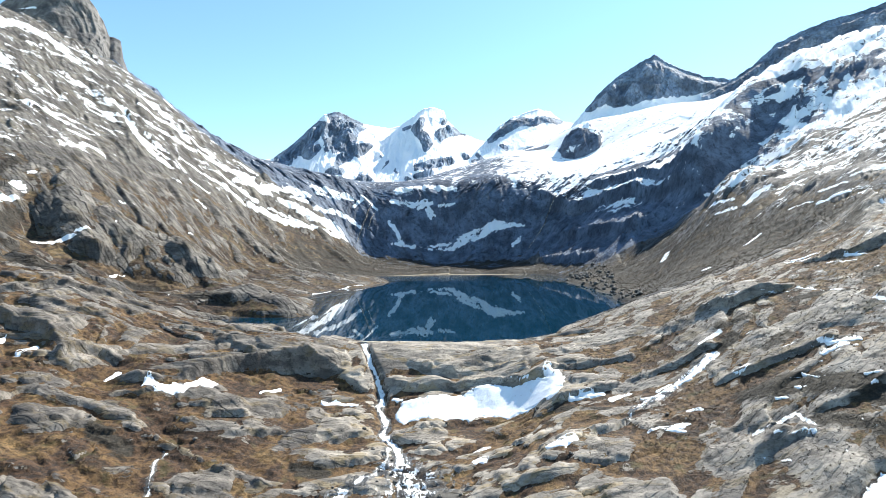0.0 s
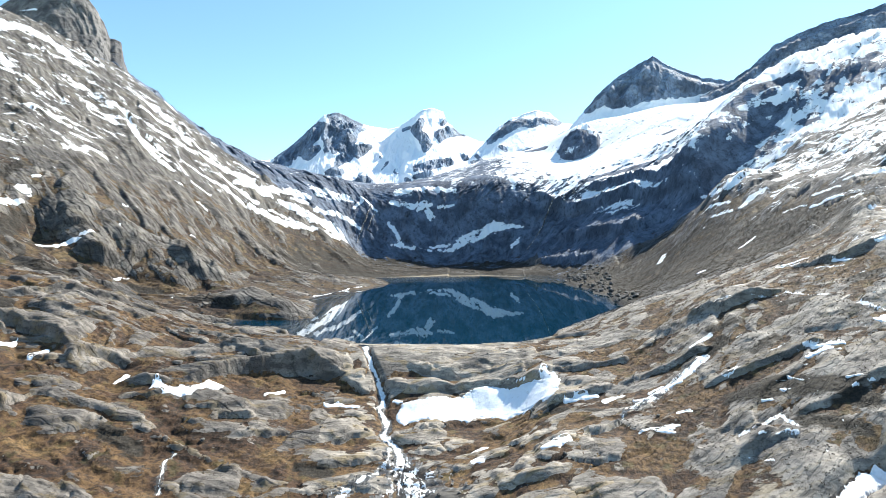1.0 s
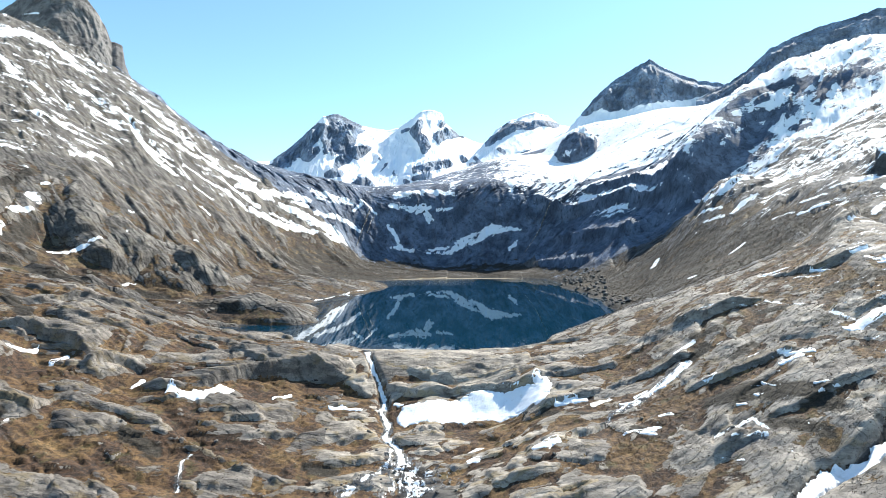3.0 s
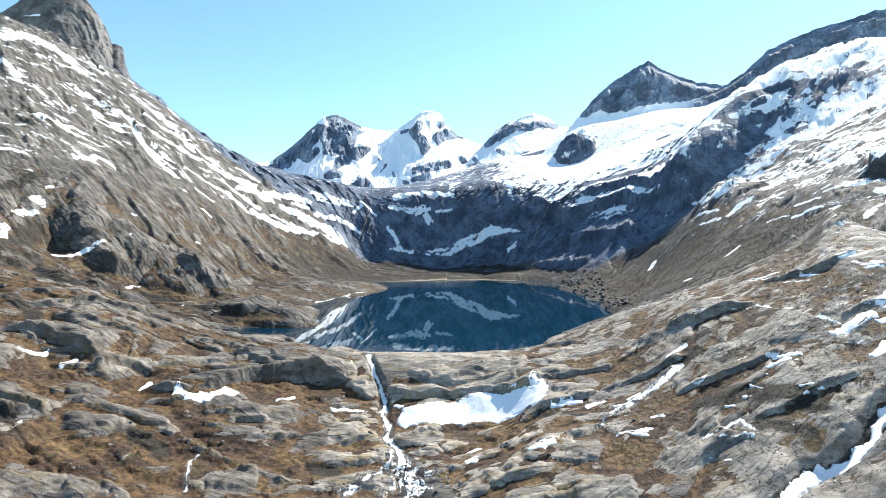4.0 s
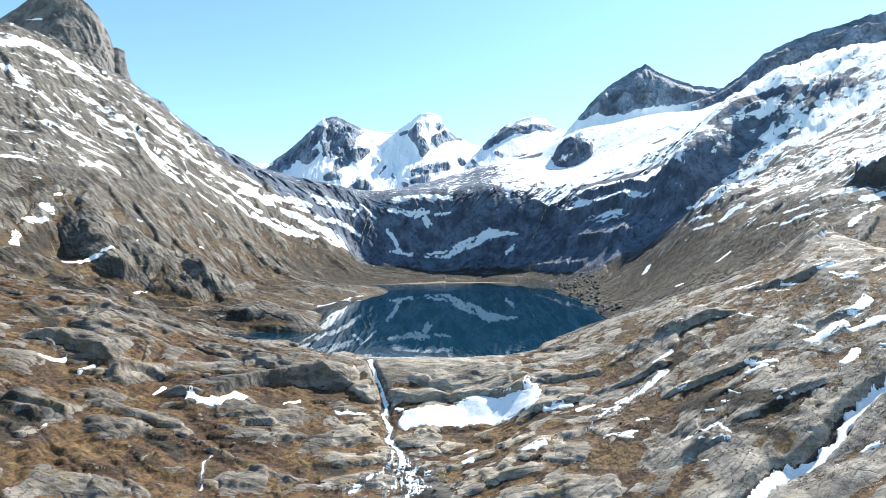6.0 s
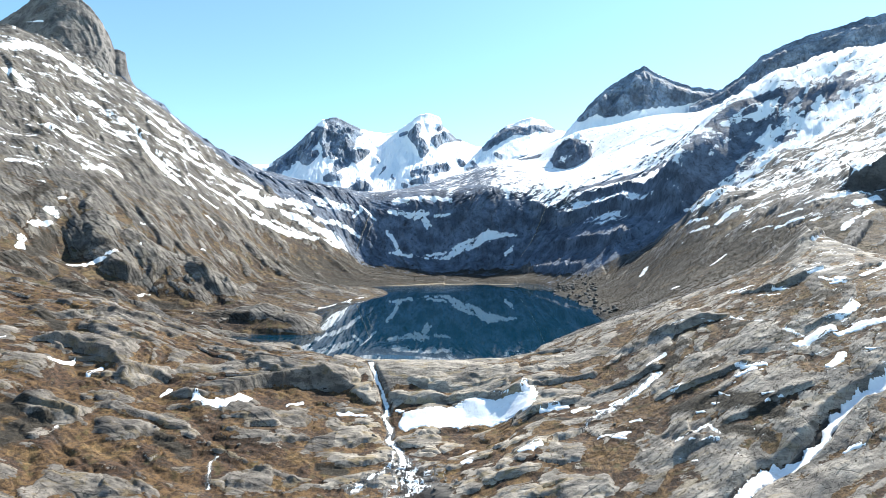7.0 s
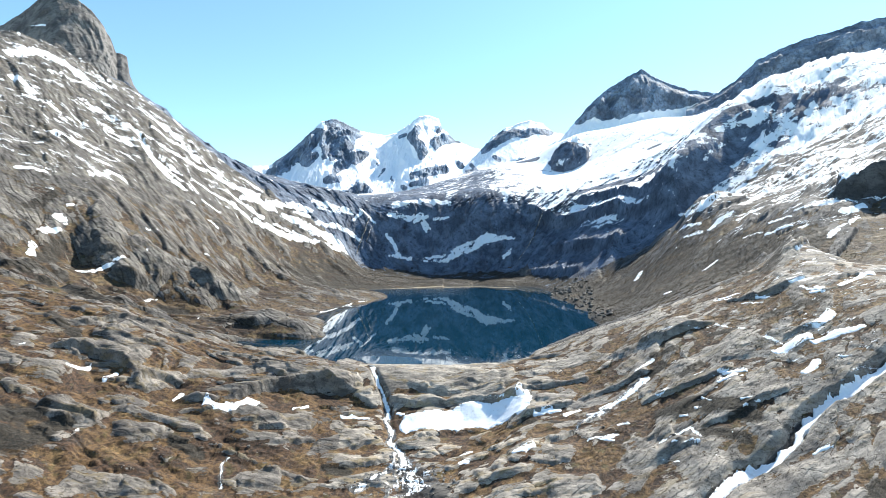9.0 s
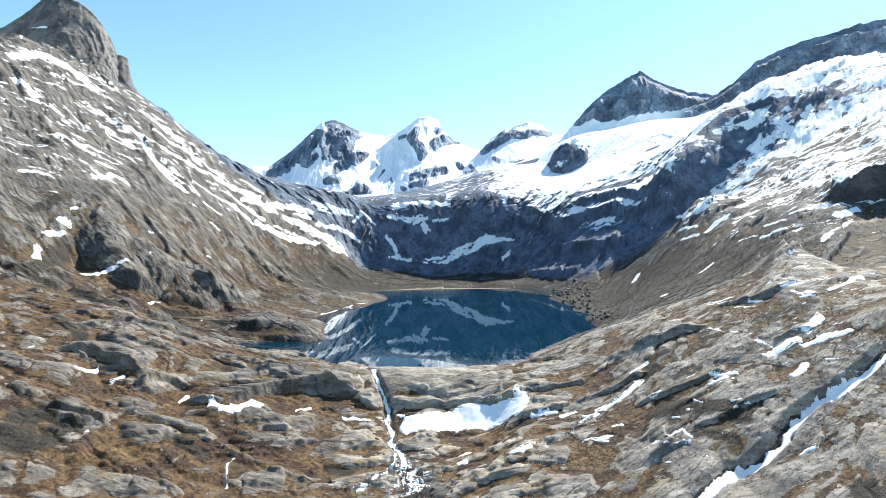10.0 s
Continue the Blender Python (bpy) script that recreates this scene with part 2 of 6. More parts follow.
# rock knolls: (x, y, half length, half width, height, bearing)
KNOLLS = [
    (-288, 424, 46, 32, 9, -25), (-240, 434, 52, 32, 14, -20), (-205, 446, 36, 24, 9, -24), (-150, 364, 30, 17, 4, -12), (-112, 344, 22, 11, 2.5, -8), (350, 1335, 50, 60, 46, 0),
]
ROCK, TURF = [], []
ROCK += [
    [(-211.4, 244.7, 26.7, 3.2), (-187.8, 258.1, 25.0, 3.7), (-170.8, 266.0, 19.3, 3.8), (-151.1, 258.7, 14.1, 2.8)],
    [(-180.5, 238.0, 22.6, 3.7), (-155.0, 222.1, 13.9, 3.0)],
    [(-184.9, 216.9, 17.5, 4.0), (-164.0, 213.2, 12.9, 4.4)],
    [(-141.9, 202.5, 4.2, 5.0), (-134.8, 209.9, 3.2, 3.4)],
    [(-127.4, 218.3, 3.1, 2.4), (-104.8, 228.2, 2.2, 2.8), (-93.6, 235.8, 3.9, 2.9), (-61.2, 231.8, 0.2, 4.2), (-44.7, 234.5, -4.4, 3.4)],
    [(-163.5, 168.1, 4.9, 4.7), (-147.9, 165.7, -1.2, 3.4)],
]
ROCK += [
    [(-133.7, 167.9, -7.5, 3.0), (-123.6, 168.8, -10.0, 3.2)],
    [(-132.3, 134.1, -15.6, 2.5), (-116.3, 136.5, -18.6, 2.9), (-105.3, 139.0, -20.5, 2.4)],
    [(-76.6, 155.8, -24.1, 3.2), (-68.4, 158.0, -25.5, 4.1)],
    [(-54.3, 182.5, -22.2, 2.8), (-37.6, 192.4, -20.1, 3.4), (-49.2, 201.9, -18.4, 2.5)],
    [(-83.5, 193.3, -9.9, 2.2), (-63.1, 198.0, -15.3, 3.0)],
    [(-164.7, 328.8, 6.1, 3.5), (-137.5, 328.1, -1.5, 3.5), (-85.6, 279.4, 0.7, 2.3)],
]
ROCK += [
    [(-16.4, 236.9, -3.3, 3.5), (6.5, 229.4, -6.1, 3.6), (32.4, 234.8, -3.8, 4.0), (41.9, 240.9, -1.4, 2.9)],
    [(-6.5, 196.4, -23.2, 2.0), (-0.4, 196.1, -23.2, 1.7)],
    [(-20.9, 222.6, -13.1, 1.6), (3.6, 219.9, -12.3, 1.6), (32.9, 216.7, -10.4, 1.6)],
    [(53.9, 235.0, 0.5, 2.6), (84.9, 247.7, 6.0, 3.0), (104.9, 230.0, 12.2, 3.1), (116.3, 224.2, 19.9, 2.5)],
    [(51.9, 206.0, -5.9, 2.3), (68.0, 208.7, -4.6, 2.1)],
    [(69.6, 196.7, -6.3, 2.0), (98.3, 194.9, 3.3, 2.7)],
]
ROCK += [
    [(111.7, 192.3, 9.4, 2.7), (134.8, 194.8, 20.3, 2.9), (153.8, 183.7, 27.6, 2.5), (170.2, 178.2, 34.5, 2.3)],
    [(76.2, 143.4, -11.7, 2.8), (89.1, 142.7, -6.3, 3.2), (99.3, 140.8, -3.2, 2.2)],
    [(44.1, 135.9, -19.4, 2.2), (58.7, 136.4, -18.2, 2.4)],
    [(110.6, 111.7, -8.1, 2.2), (123.6, 114.2, -3.0, 2.5)],
    [(173.3, 227.1, 41.1, 2.5), (190.1, 223.5, 51.8, 2.7), (243.2, 257.3, 61.6, 2.8)],
    [(-56.1, 157.8, -25.0, 1.6)],
]
ROCK += [
    [(-17.9, 161.8, -26.9, 1.9), (-28.1, 160.4, -26.2, 1.9)],
]
TURF += [
    [(-172.3, 193.5, 10.0, 3.1), (-147.9, 192.7, 2.4, 2.4), (-129.8, 198.7, -4.1, 2.0)],
    [(-141.7, 153.3, -9.9, 4.4), (-119.7, 155.9, -14.9, 4.8), (-105.1, 166.0, -16.9, 4.2), (-108.3, 150.3, -18.6, 3.1)],
    [(-110.1, 188.9, -8.5, 3.3), (-89.1, 178.1, -16.4, 3.6), (-96.5, 170.3, -17.9, 3.5)],
    [(-66.0, 169.4, -22.6, 2.6), (-41.9, 167.4, -25.5, 2.6)],
    [(-30.8, 178.8, -23.6, 2.0)],
    [(24.6, 189.1, -20.6, 2.4), (50.2, 176.9, -11.8, 2.7), (30.5, 152.4, -17.2, 2.4)],
]
TURF += [
    [(56.4, 153.0, -13.5, 2.4), (71.1, 160.4, -10.3, 2.5), (88.7, 172.5, -3.7, 2.6)],
    [(-209.6, 262.8, 29.2, 2.2), (-217.4, 244.8, 29.6, 2.1)],
    [(-85.0, 211.2, -7.6, 2.1), (-42.7, 222.6, -13.6, 1.9)],
    [(90.7, 432.3, -8.6, 2.5), (42.2, 288.7, -3.9, 1.7)],
    [(63.5, 233.5, 0.8, 1.4), (63.7, 222.7, -0.9, 1.4)],
    [(-269.8, 311.6, 42.4, 5.9), (-236.8, 311.1, 35.1, 3.7)],
]
ROCK += [
    [(-191.9, 790.6, 18.0, 5.3), (-108.4, 609.2, 8.7, 3.4)],
    [(-243.0, 785.5, 40.1, 6.1), (-180.4, 741.7, 10.5, 5.0), (-115.1, 573.0, 6.4, 2.6)],
    [(-256.7, 679.1, 61.6, 6.1), (-211.3, 679.0, 31.3, 5.3)],
    [(-186.7, 430.9, 26.4, 4.4), (-217.4, 570.1, 16.4, 5.1)],
    [(-202.2, 410.8, 20.8, 4.3), (-211.1, 419.8, 27.3, 3.9)],
]
ROCK += [
    [(83.4, 150.9, -8.8, 2.2), (96.1, 152.6, -4.5, 2.2), (103.6, 148.4, -1.1, 1.7)],
    [(64.2, 195.2, -8.3, 1.5), (79.6, 197.2, -3.5, 1.7)],
    [(131.0, 188.3, 17.9, 1.9), (145.4, 178.2, 22.1, 1.8), (153.5, 165.3, 22.3, 1.7)],
]
HEATH = []
HEATH += [
    [(96.5, 166.0, -0.2, 2.8), (109.4, 162.3, 4.1, 3.5), (118.7, 150.7, 7.4, 3.3), (121.6, 143.6, 5.2, 2.5)],
    [(105.1, 144.4, -0.7, 2.1), (114.4, 138.4, -0.5, 2.0)],
    [(-156.8, 159.4, -3.9, 3.1), (-152.8, 162.5, -2.3, 2.1)],
    [(68.3, 164.3, -9.6, 1.7)],
    [(114.0, 186.5, 10.0, 1.6), (125.0, 190.3, 14.7, 1.7)],
    [(105.7, 200.5, 7.6, 1.7), (112.1, 203.5, 12.0, 1.5)],
]
HEATH += [
    [(41.8, 192.4, -13.4, 1.2), (56.2, 182.8, -10.3, 1.4)],
    [(-37.5, 166.4, -26.3, 1.5), (-48.5, 168.2, -24.9, 1.3)],
    [(-113.2, 169.2, -13.8, 1.9), (-101.2, 166.7, -18.2, 2.1)],
    [(193.9, 289.0, 47.0, 3.1), (205.2, 265.3, 57.5, 2.9), (319.7, 380.3, 83.1, 4.0)],
]
HEATH += [
    [(-169.5, 147.2, -2.0, 4.5), (-158.9, 149.3, -5.1, 5.0), (-156.9, 159.2, -4.0, 3.3)],
    [(-176.2, 159.8, 1.8, 3.3), (-165.4, 164.5, 1.5, 2.9)],
    [(131.1, 95.5, -1.5, 2.8)],
    [(-299.3, 331.8, 53.7, 4.2), (-293.5, 359.3, 43.4, 3.6), (-309.6, 329.0, 58.0, 3.3)],
    [(-194.6, 230.5, 21.3, 2.2), (-226.0, 252.6, 30.8, 2.0)],
]
TURF += [
    [(-156.8, 353.0, 10.4, 3.1), (-131.9, 344.6, 5.1, 3.1), (-109.6, 342.4, 6.4, 2.6)],
    [(-180.6, 390.5, 12.0, 2.4), (-212.0, 406.7, 24.9, 3.0)],
    [(-256.0, 274.7, 40.4, 2.9), (-220.7, 269.9, 33.8, 2.8)],
]
HEATH += [
    [(-284.3, 325.9, 43.1, 5.2), (-245.3, 308.4, 36.7, 4.3), (-217.6, 304.2, 33.4, 2.8)],
    [(-316.3, 370.9, 58.2, 5.1), (-331.5, 407.3, 72.1, 4.2)],
    [(-369.4, 425.8, 106.4, 3.8), (-370.9, 459.0, 120.3, 4.1)],
    [(-235.7, 391.9, 17.3, 2.7), (-213.0, 390.9, 12.9, 2.7)],
    [(-189.2, 369.2, 11.8, 2.5), (-144.6, 351.6, 13.0, 2.4)],
    [(164.9, 206.4, 35.4, 2.0), (175.1, 200.3, 40.4, 2.2), (187.7, 198.0, 45.3, 1.9)],
]
HEATH += [
    [(139.8, 210.3, 24.9, 1.3), (149.0, 204.9, 28.6, 1.2)],
    [(110.1, 211.9, 14.5, 1.3), (122.0, 210.3, 18.6, 1.3)],
]
BANKS = []
BANKS += [
    [(-15.1, 208.7, -20.2, 3.3), (0.9, 208.8, -18.7, 3.6), (19.3, 213.3, -17.3, 4.5), (33.3, 210.2, -14, 4.7), (41.7, 206, -9.9, 4.3), (45.6, 211.7, -6.9, 2.9), (43.1, 216.9, -4.3, 1.9)],
    [(-110.8, 197.1, -4.9, 1.7), (-104.7, 195.1, -5.8, 1.7), (-96.3, 195.2, -6.8, 1.9), (-93.4, 203.2, -6.4, 2.3), (-88.7, 201.3, -7.4, 1.7)],
    [(-127.3, 199.7, -3.9, 1), (-125.6, 202.9, -3.5, 1.3)],
    [(-177.2, 199.9, 12.2, 1.2), (-175.2, 203.8, 10.2, 1.8), (-174.1, 207.4, 8.9, 1.3)],
    [(-160.7, 200.2, 5.5, 1.5), (-158.7, 204.5, 5.7, 1.3)],
    [(-147.1, 159.9, -5.8, 0.8)],
]
BANKS += [
    [(-48.5, 210.7, -16.4, 0.6), (-42, 210.7, -16.9, 0.8), (-34.2, 210.7, -17.7, 0.6)],
    [(-71.7, 207.5, -11.8, 0.8), (-65.8, 212.1, -12.4, 0.8)],
    [(32, 161.8, -15.1, 0.8), (37.2, 161.9, -13.7, 1.5), (40.6, 162.2, -13.2, 1)],
    [(10.2, 170.7, -22.9, 0.9), (13.9, 171.4, -22.3, 0.9)],
]
BANKS += [
    [(150.3, 155.8, 12.9, 1.2), (157.3, 159, 16.4, 1.2)],
    [(149.9, 173.5, 23.6, 1.1), (157.3, 173.7, 28, 1.8), (165.1, 174.6, 31.6, 1.1)],
    [(122.3, 169.9, 12.7, 0.5), (129.4, 170.1, 15.5, 0.9)],
    [(192.7, 207.1, 50, 1.8)],
    [(170.2, 178.1, 34.5, 0.9), (181.2, 182.6, 39.7, 1.8)],
    [(107.6, 159.8, 3.5, 0.8)],
    [(64.6, 162.8, -10.3, 0.6), (73.1, 160.3, -10, 0.6)],
    [(78.1, 186.2, -4.2, 0.6), (87.4, 188.8, -1.2, 0.7), (94.6, 193.1, 2, 0.8), (100.4, 198.7, 4.8, 1)],
    [(69.7, 185.5, -8.2, 0.6), (76.8, 182.5, -4.9, 0.6)],
]
BANKS += [
    [(303.7, 426.5, 79.8, 2), (314.6, 410.6, 88.6, 1.9)],
    [(206, 417.8, 26, 1.2), (211.5, 418.9, 28.4, 1)],
    [(165.8, 250.1, 39.7, 0.8), (174.3, 246.5, 42.6, 0.8)],
    [(187.9, 205.9, 47.3, 0.8), (191.9, 203.9, 49.3, 0.8)],
    [(201.2, 204.3, 51.2, 0.8), (212.5, 208.1, 54.3, 1.1), (225.1, 213.1, 57.4, 1.1)],
    [(149.3, 175.2, 23.7, 0.7), (155.8, 174.2, 27.2, 0.9), (162.9, 174.1, 30.6, 0.7)],
    [(164, 170.7, 28.3, 0.9), (172.2, 169.2, 32.3, 1.2), (182.1, 166.9, 36.2, 1.1)],
    [(173.3, 180, 37.5, 0.7), (179.1, 181.1, 39.1, 0.7)],
    [(126.8, 173.7, 13.7, 0.6), (133.9, 169.8, 17.5, 0.7)],
]
BANKS += [
    [(70.2, 161.6, -9.7, 0.4), (74.8, 163.6, -8.6, 0.6)],
    [(100.7, 159.3, -0.6, 0.4), (103.5, 158.2, 1.3, 0.4)],
    [(47.3, 194.9, -11.6, 0.6), (59.2, 195.7, -9, 0.8)],
    [(128.3, 120.2, -0.2, 0.4), (134.6, 120.8, 2.8, 0.5)],
    [(173.7, 227.7, 40.9, 0.6), (177.1, 221.7, 43.8, 0.7)],
    [(189, 224.2, 52.3, 0.9), (196, 223.7, 54.1, 0.9)],
    [(99.3, 179.3, 3.9, 0.5), (104.4, 179.8, 6.2, 0.5)],
    [(112.5, 164.6, 5.6, 0.5), (113.2, 159.7, 8.2, 0.4)],
    [(122, 151.9, 9.3, 0.4), (125, 150.6, 11.1, 0.5)],
    [(163.9, 155.8, 21.3, 0.4), (167, 154.2, 23.4, 0.4)],
    [(-20.9, 216.5, -17, 0.6), (-16.6, 215.2, -16.3, 0.4)],
]
BANKS += [
    [(-206.8, 206.5, 21.3, 0.5), (-205.5, 207.6, 21.7, 0.4)],
    [(11.5, 181.4, -24.9, 0.7), (16, 182.6, -24.2, 0.7)],
    [(36.5, 211.3, -11.8, 0.6), (39.2, 210.5, -10.8, 0.6)],
]
SNOW = []
SNOW += [
    [(-120.4, 484.7, -0.1, 0.9), (-105.1, 553.3, 0, 1.1), (-81.5, 587.3, 3.2, 1.1)],
    [(-121.2, 488.3, 0, 1.1), (-100.1, 560.3, 1.2, 1.3)],
    [(347.7, 1343, 354.5, 19.1), (441.4, 1434.4, 389.8, 25.1), (521.1, 1437.7, 407.9, 25.2), (568.6, 1361.2, 404.8, 20.9), (722.8, 1497.9, 450.2, 19.7), (481, 854.9, 295.7, 9.5)],
    [(256.3, 1218.7, 247.7, 8), (282.8, 1161, 228.9, 7.7), (323.8, 1147.4, 232, 7.6), (372.6, 1227.2, 265.2, 6.7)],
]
SNOW += [
    [(-486.6, 564.4, 203.9, 1.9), (-457.1, 554.7, 189.8, 2.5)],
]
SNOW += [
    [(-583.2, 674, 305.1, 6), (-548.9, 668.3, 277.2, 3.7)],
    [(-585.9, 866.9, 353.4, 6.7), (-870.9, 1232.3, 526.2, 8.1)],
    [(-479.3, 609.4, 212.8, 2.1), (-458.6, 613.6, 200.1, 3.5), (-444.2, 622.5, 190.3, 4.2)],
    [(-431.8, 609.2, 180.8, 2.7), (-418.4, 614.7, 172.9, 2.8)],
    [(-488.6, 723.4, 240.1, 2.4), (-470.9, 733.4, 228.7, 3.3), (-450.9, 727, 215.2, 2.4)],
]
SNOW += [
    [(-450.8, 755, 225.1, 5.1), (-418.1, 722.9, 196.8, 4.8), (-390.6, 711.6, 171, 4.8), (-363.5, 704.5, 149.6, 3.9)],
    [(-487, 773.6, 258.9, 3.4), (-460.3, 764.3, 235.5, 3.4)],
    [(-476.9, 867.3, 277.4, 4.8), (-453.4, 858.5, 259.2, 4.8), (-424.1, 846.6, 230.5, 4.7), (-399.9, 834.2, 207.8, 3.7)],
    [(-501.5, 953.1, 308.7, 3.2), (-473.3, 937.8, 284.2, 3.1)],
    [(-496.4, 859.6, 289.7, 2.9), (-466.9, 857.2, 265.5, 2.9)],
    [(-417.9, 740.2, 201.5, 3.3), (-390, 733.7, 180, 3.3), (-356.7, 731.7, 147.2, 3.3)],
    [(-343.6, 720.7, 134, 2.4), (-325.8, 735.1, 119, 2.5)],
    [(-355.4, 837.7, 159.4, 3.7), (-329, 853.4, 137.6, 4.7), (-301.7, 856.3, 117.1, 4.8)],
]
SNOW += [
    [(-338.2, 865.4, 153, 5.8), (-307, 901.3, 146.8, 7), (-288.9, 940.4, 147.4, 5.2)],
    [(-337.5, 815.9, 138.8, 4.5), (-312.5, 833.7, 112.8, 5.6), (-285.7, 850.5, 101.6, 3.8)],
    [(-366.4, 927.1, 195.2, 3.1), (-325, 925.1, 169.4, 3.1)],
    [(-265, 928.9, 132, 5.1), (-243.3, 944.4, 124.9, 5.2)],
    [(-284.9, 862.9, 105.1, 2.9), (-251, 878.1, 91.3, 3.9), (-218.9, 885.8, 72, 3.9)],
    [(-246.7, 898.5, 103.9, 4), (-223.4, 904.5, 92.2, 7), (-201.8, 945, 85.3, 7.3), (-182, 950.5, 67.6, 4.2), (-169.2, 937.3, 51.9, 3.1)],
    [(-316.3, 677.3, 103.2, 2.3), (-303.1, 672.9, 93.2, 2.3)],
    [(-318, 522.8, 93.8, 1.8)],
]
SNOW += [
    [(-237.1, 985.2, 143.9, 3.3), (-200.4, 1019.8, 135.5, 3.4)],
    [(-159.3, 1045.7, 137.4, 3.5), (-172.8, 1022.4, 118.8, 3.4)],
    [(-102.9, 1022, 88.4, 4.5), (-89.9, 1014.5, 73.7, 4.5), (-82.4, 1003.6, 55.8, 4.4), (-72.6, 990.5, 43.9, 3.3)],
    [(-97.4, 999.3, 48.1, 2.2), (-63.9, 991.1, 42.8, 3.3), (-25.6, 992.2, 38.4, 2.7), (18.2, 991.8, 39.5, 4.4), (37.3, 1002.9, 51.4, 5.5), (68.6, 1008.5, 62.5, 5.6), (96.8, 1011.7, 79.3, 6.7), (119.2, 1012.6, 83.8, 5.6), (155.7, 1009.3, 83.7, 2.2)],
    [(130.7, 988.3, 46.1, 3.3), (142, 991.1, 54.8, 4.4)],
    [(-49.7, 1039.7, 117.6, 3.4), (-21.2, 1048.2, 129.6, 3.5)],
]
SNOW += [
    [(-32.5, 1038.2, 114.1, 3.4), (-24.4, 1034.6, 100.2, 3.4)],
    [(-67.5, 1049.3, 129.6, 3.5), (-38.4, 1043.1, 122.3, 3.5)],
    [(1.9, 1044.1, 127, 3.5)],
    [(233.4, 560.9, 30.9, 3.2), (246, 579.6, 36.6, 2.6)],
    [(324.2, 628.6, 109.8, 2.1), (333.6, 611.3, 122.2, 3.4), (349.8, 611.8, 133.3, 3.4)],
    [(305.1, 853.2, 117.2, 3.3), (328.2, 839, 122.8, 3.7)],
    [(273.4, 874, 101, 2.4), (293.3, 846.2, 107.3, 2.3)],
    [(292.8, 615.2, 81, 2.1), (307, 601.6, 92.1, 2.7), (316.2, 577.4, 97.4, 3.9)],
    [(298.4, 570.3, 80.8, 3.2), (307.6, 557.1, 84.8, 3.2)],
    [(281.7, 562.3, 67.8, 1.9)],
]
SNOW += [
    [(311.6, 546.8, 89.3, 2.5), (333.8, 553.1, 104.1, 3.1), (343.9, 554.4, 110.5, 2.5)],
    [(360.2, 565.8, 119.2, 3.8), (405.8, 602, 132.9, 4.1)],
    [(337.2, 532.4, 97.7, 1.8), (363.9, 531.6, 112.8, 3)],
    [(381.4, 539.7, 122.7, 3.7), (408, 542.6, 130.4, 3.1)],
    [(330.9, 426.7, 103, 2), (348.9, 418.2, 107, 1.9), (373.8, 419, 111.9, 2.9)],
    [(319.9, 447.3, 92, 2.1), (323.6, 423.5, 96.8, 1.9)],
    [(301.3, 405, 75.1, 1.9), (319.5, 398, 86.4, 2.3)],
    [(225.1, 270.7, 68.8, 1.3), (318.5, 367.5, 80.3, 2.1), (357.2, 388.9, 91.8, 2.3)],
    [(349.5, 395.1, 100, 2.7), (376, 404.6, 105.6, 3.3)],
]
SNOW += [
    [(307.5, 440, 81.4, 1.5), (302.7, 461.1, 77.1, 1.6)],
    [(282.5, 739.1, 61.9, 2.5)],
    [(268.7, 447.6, 56, 1.5), (252.1, 440.5, 45.9, 1.5)],
    [(659.6, 716.8, 286.6, 36.9), (639.4, 746, 278.8, 35), (589.2, 745.9, 253.7, 30), (546.2, 744, 231.6, 19.9)],
    [(738, 816.7, 366.7, 20), (677.4, 844.4, 364.4, 16.9), (614.8, 856, 350.3, 11.4)],
    [(764.9, 881.7, 409.7, 13.7), (694.7, 867, 387.6, 11.5), (646.4, 880.5, 374.9, 11.7), (602.5, 873.3, 357.8, 9.7), (565.4, 876, 339.3, 7.8)],
    [(710.1, 774.4, 338.6, 22.4), (701.3, 821.8, 353, 20.1), (670.4, 847.6, 361.8, 11.3)],
    [(536.2, 859.8, 315.2, 5.7), (559.5, 851.2, 317.5, 6.6)],
]
SNOW += [
    [(612, 679.9, 252.6, 22.9), (619.5, 736.7, 263.8, 19.7), (577.4, 724.8, 240.4, 17.8), (544.7, 724.5, 220, 16.2), (517.5, 732.2, 213.4, 11.5), (507.4, 761.4, 215, 8.5)],
    [(524.9, 593.9, 189.1, 13.4), (496.9, 609.9, 182.1, 11), (488.7, 641.3, 180.8, 8.6)],
    [(556.8, 777.8, 257.2, 8.7), (530.4, 777.1, 239.7, 8.7), (506.1, 773.1, 225.9, 6.9)],
    [(527.8, 822.5, 277.2, 4.6), (512.7, 812.6, 256.6, 4.5)],
    [(499, 828.3, 274, 3.7), (481.4, 813.4, 247.7, 3.6)],
    [(579.9, 798.7, 289, 5.3), (561.2, 790.7, 269.2, 5.3)],
    [(617.6, 801.4, 303.2, 6.2), (592, 784.4, 280.7, 5.2)],
    [(639.2, 783.2, 297.9, 7), (617.9, 772.5, 281.8, 6.9)],
]
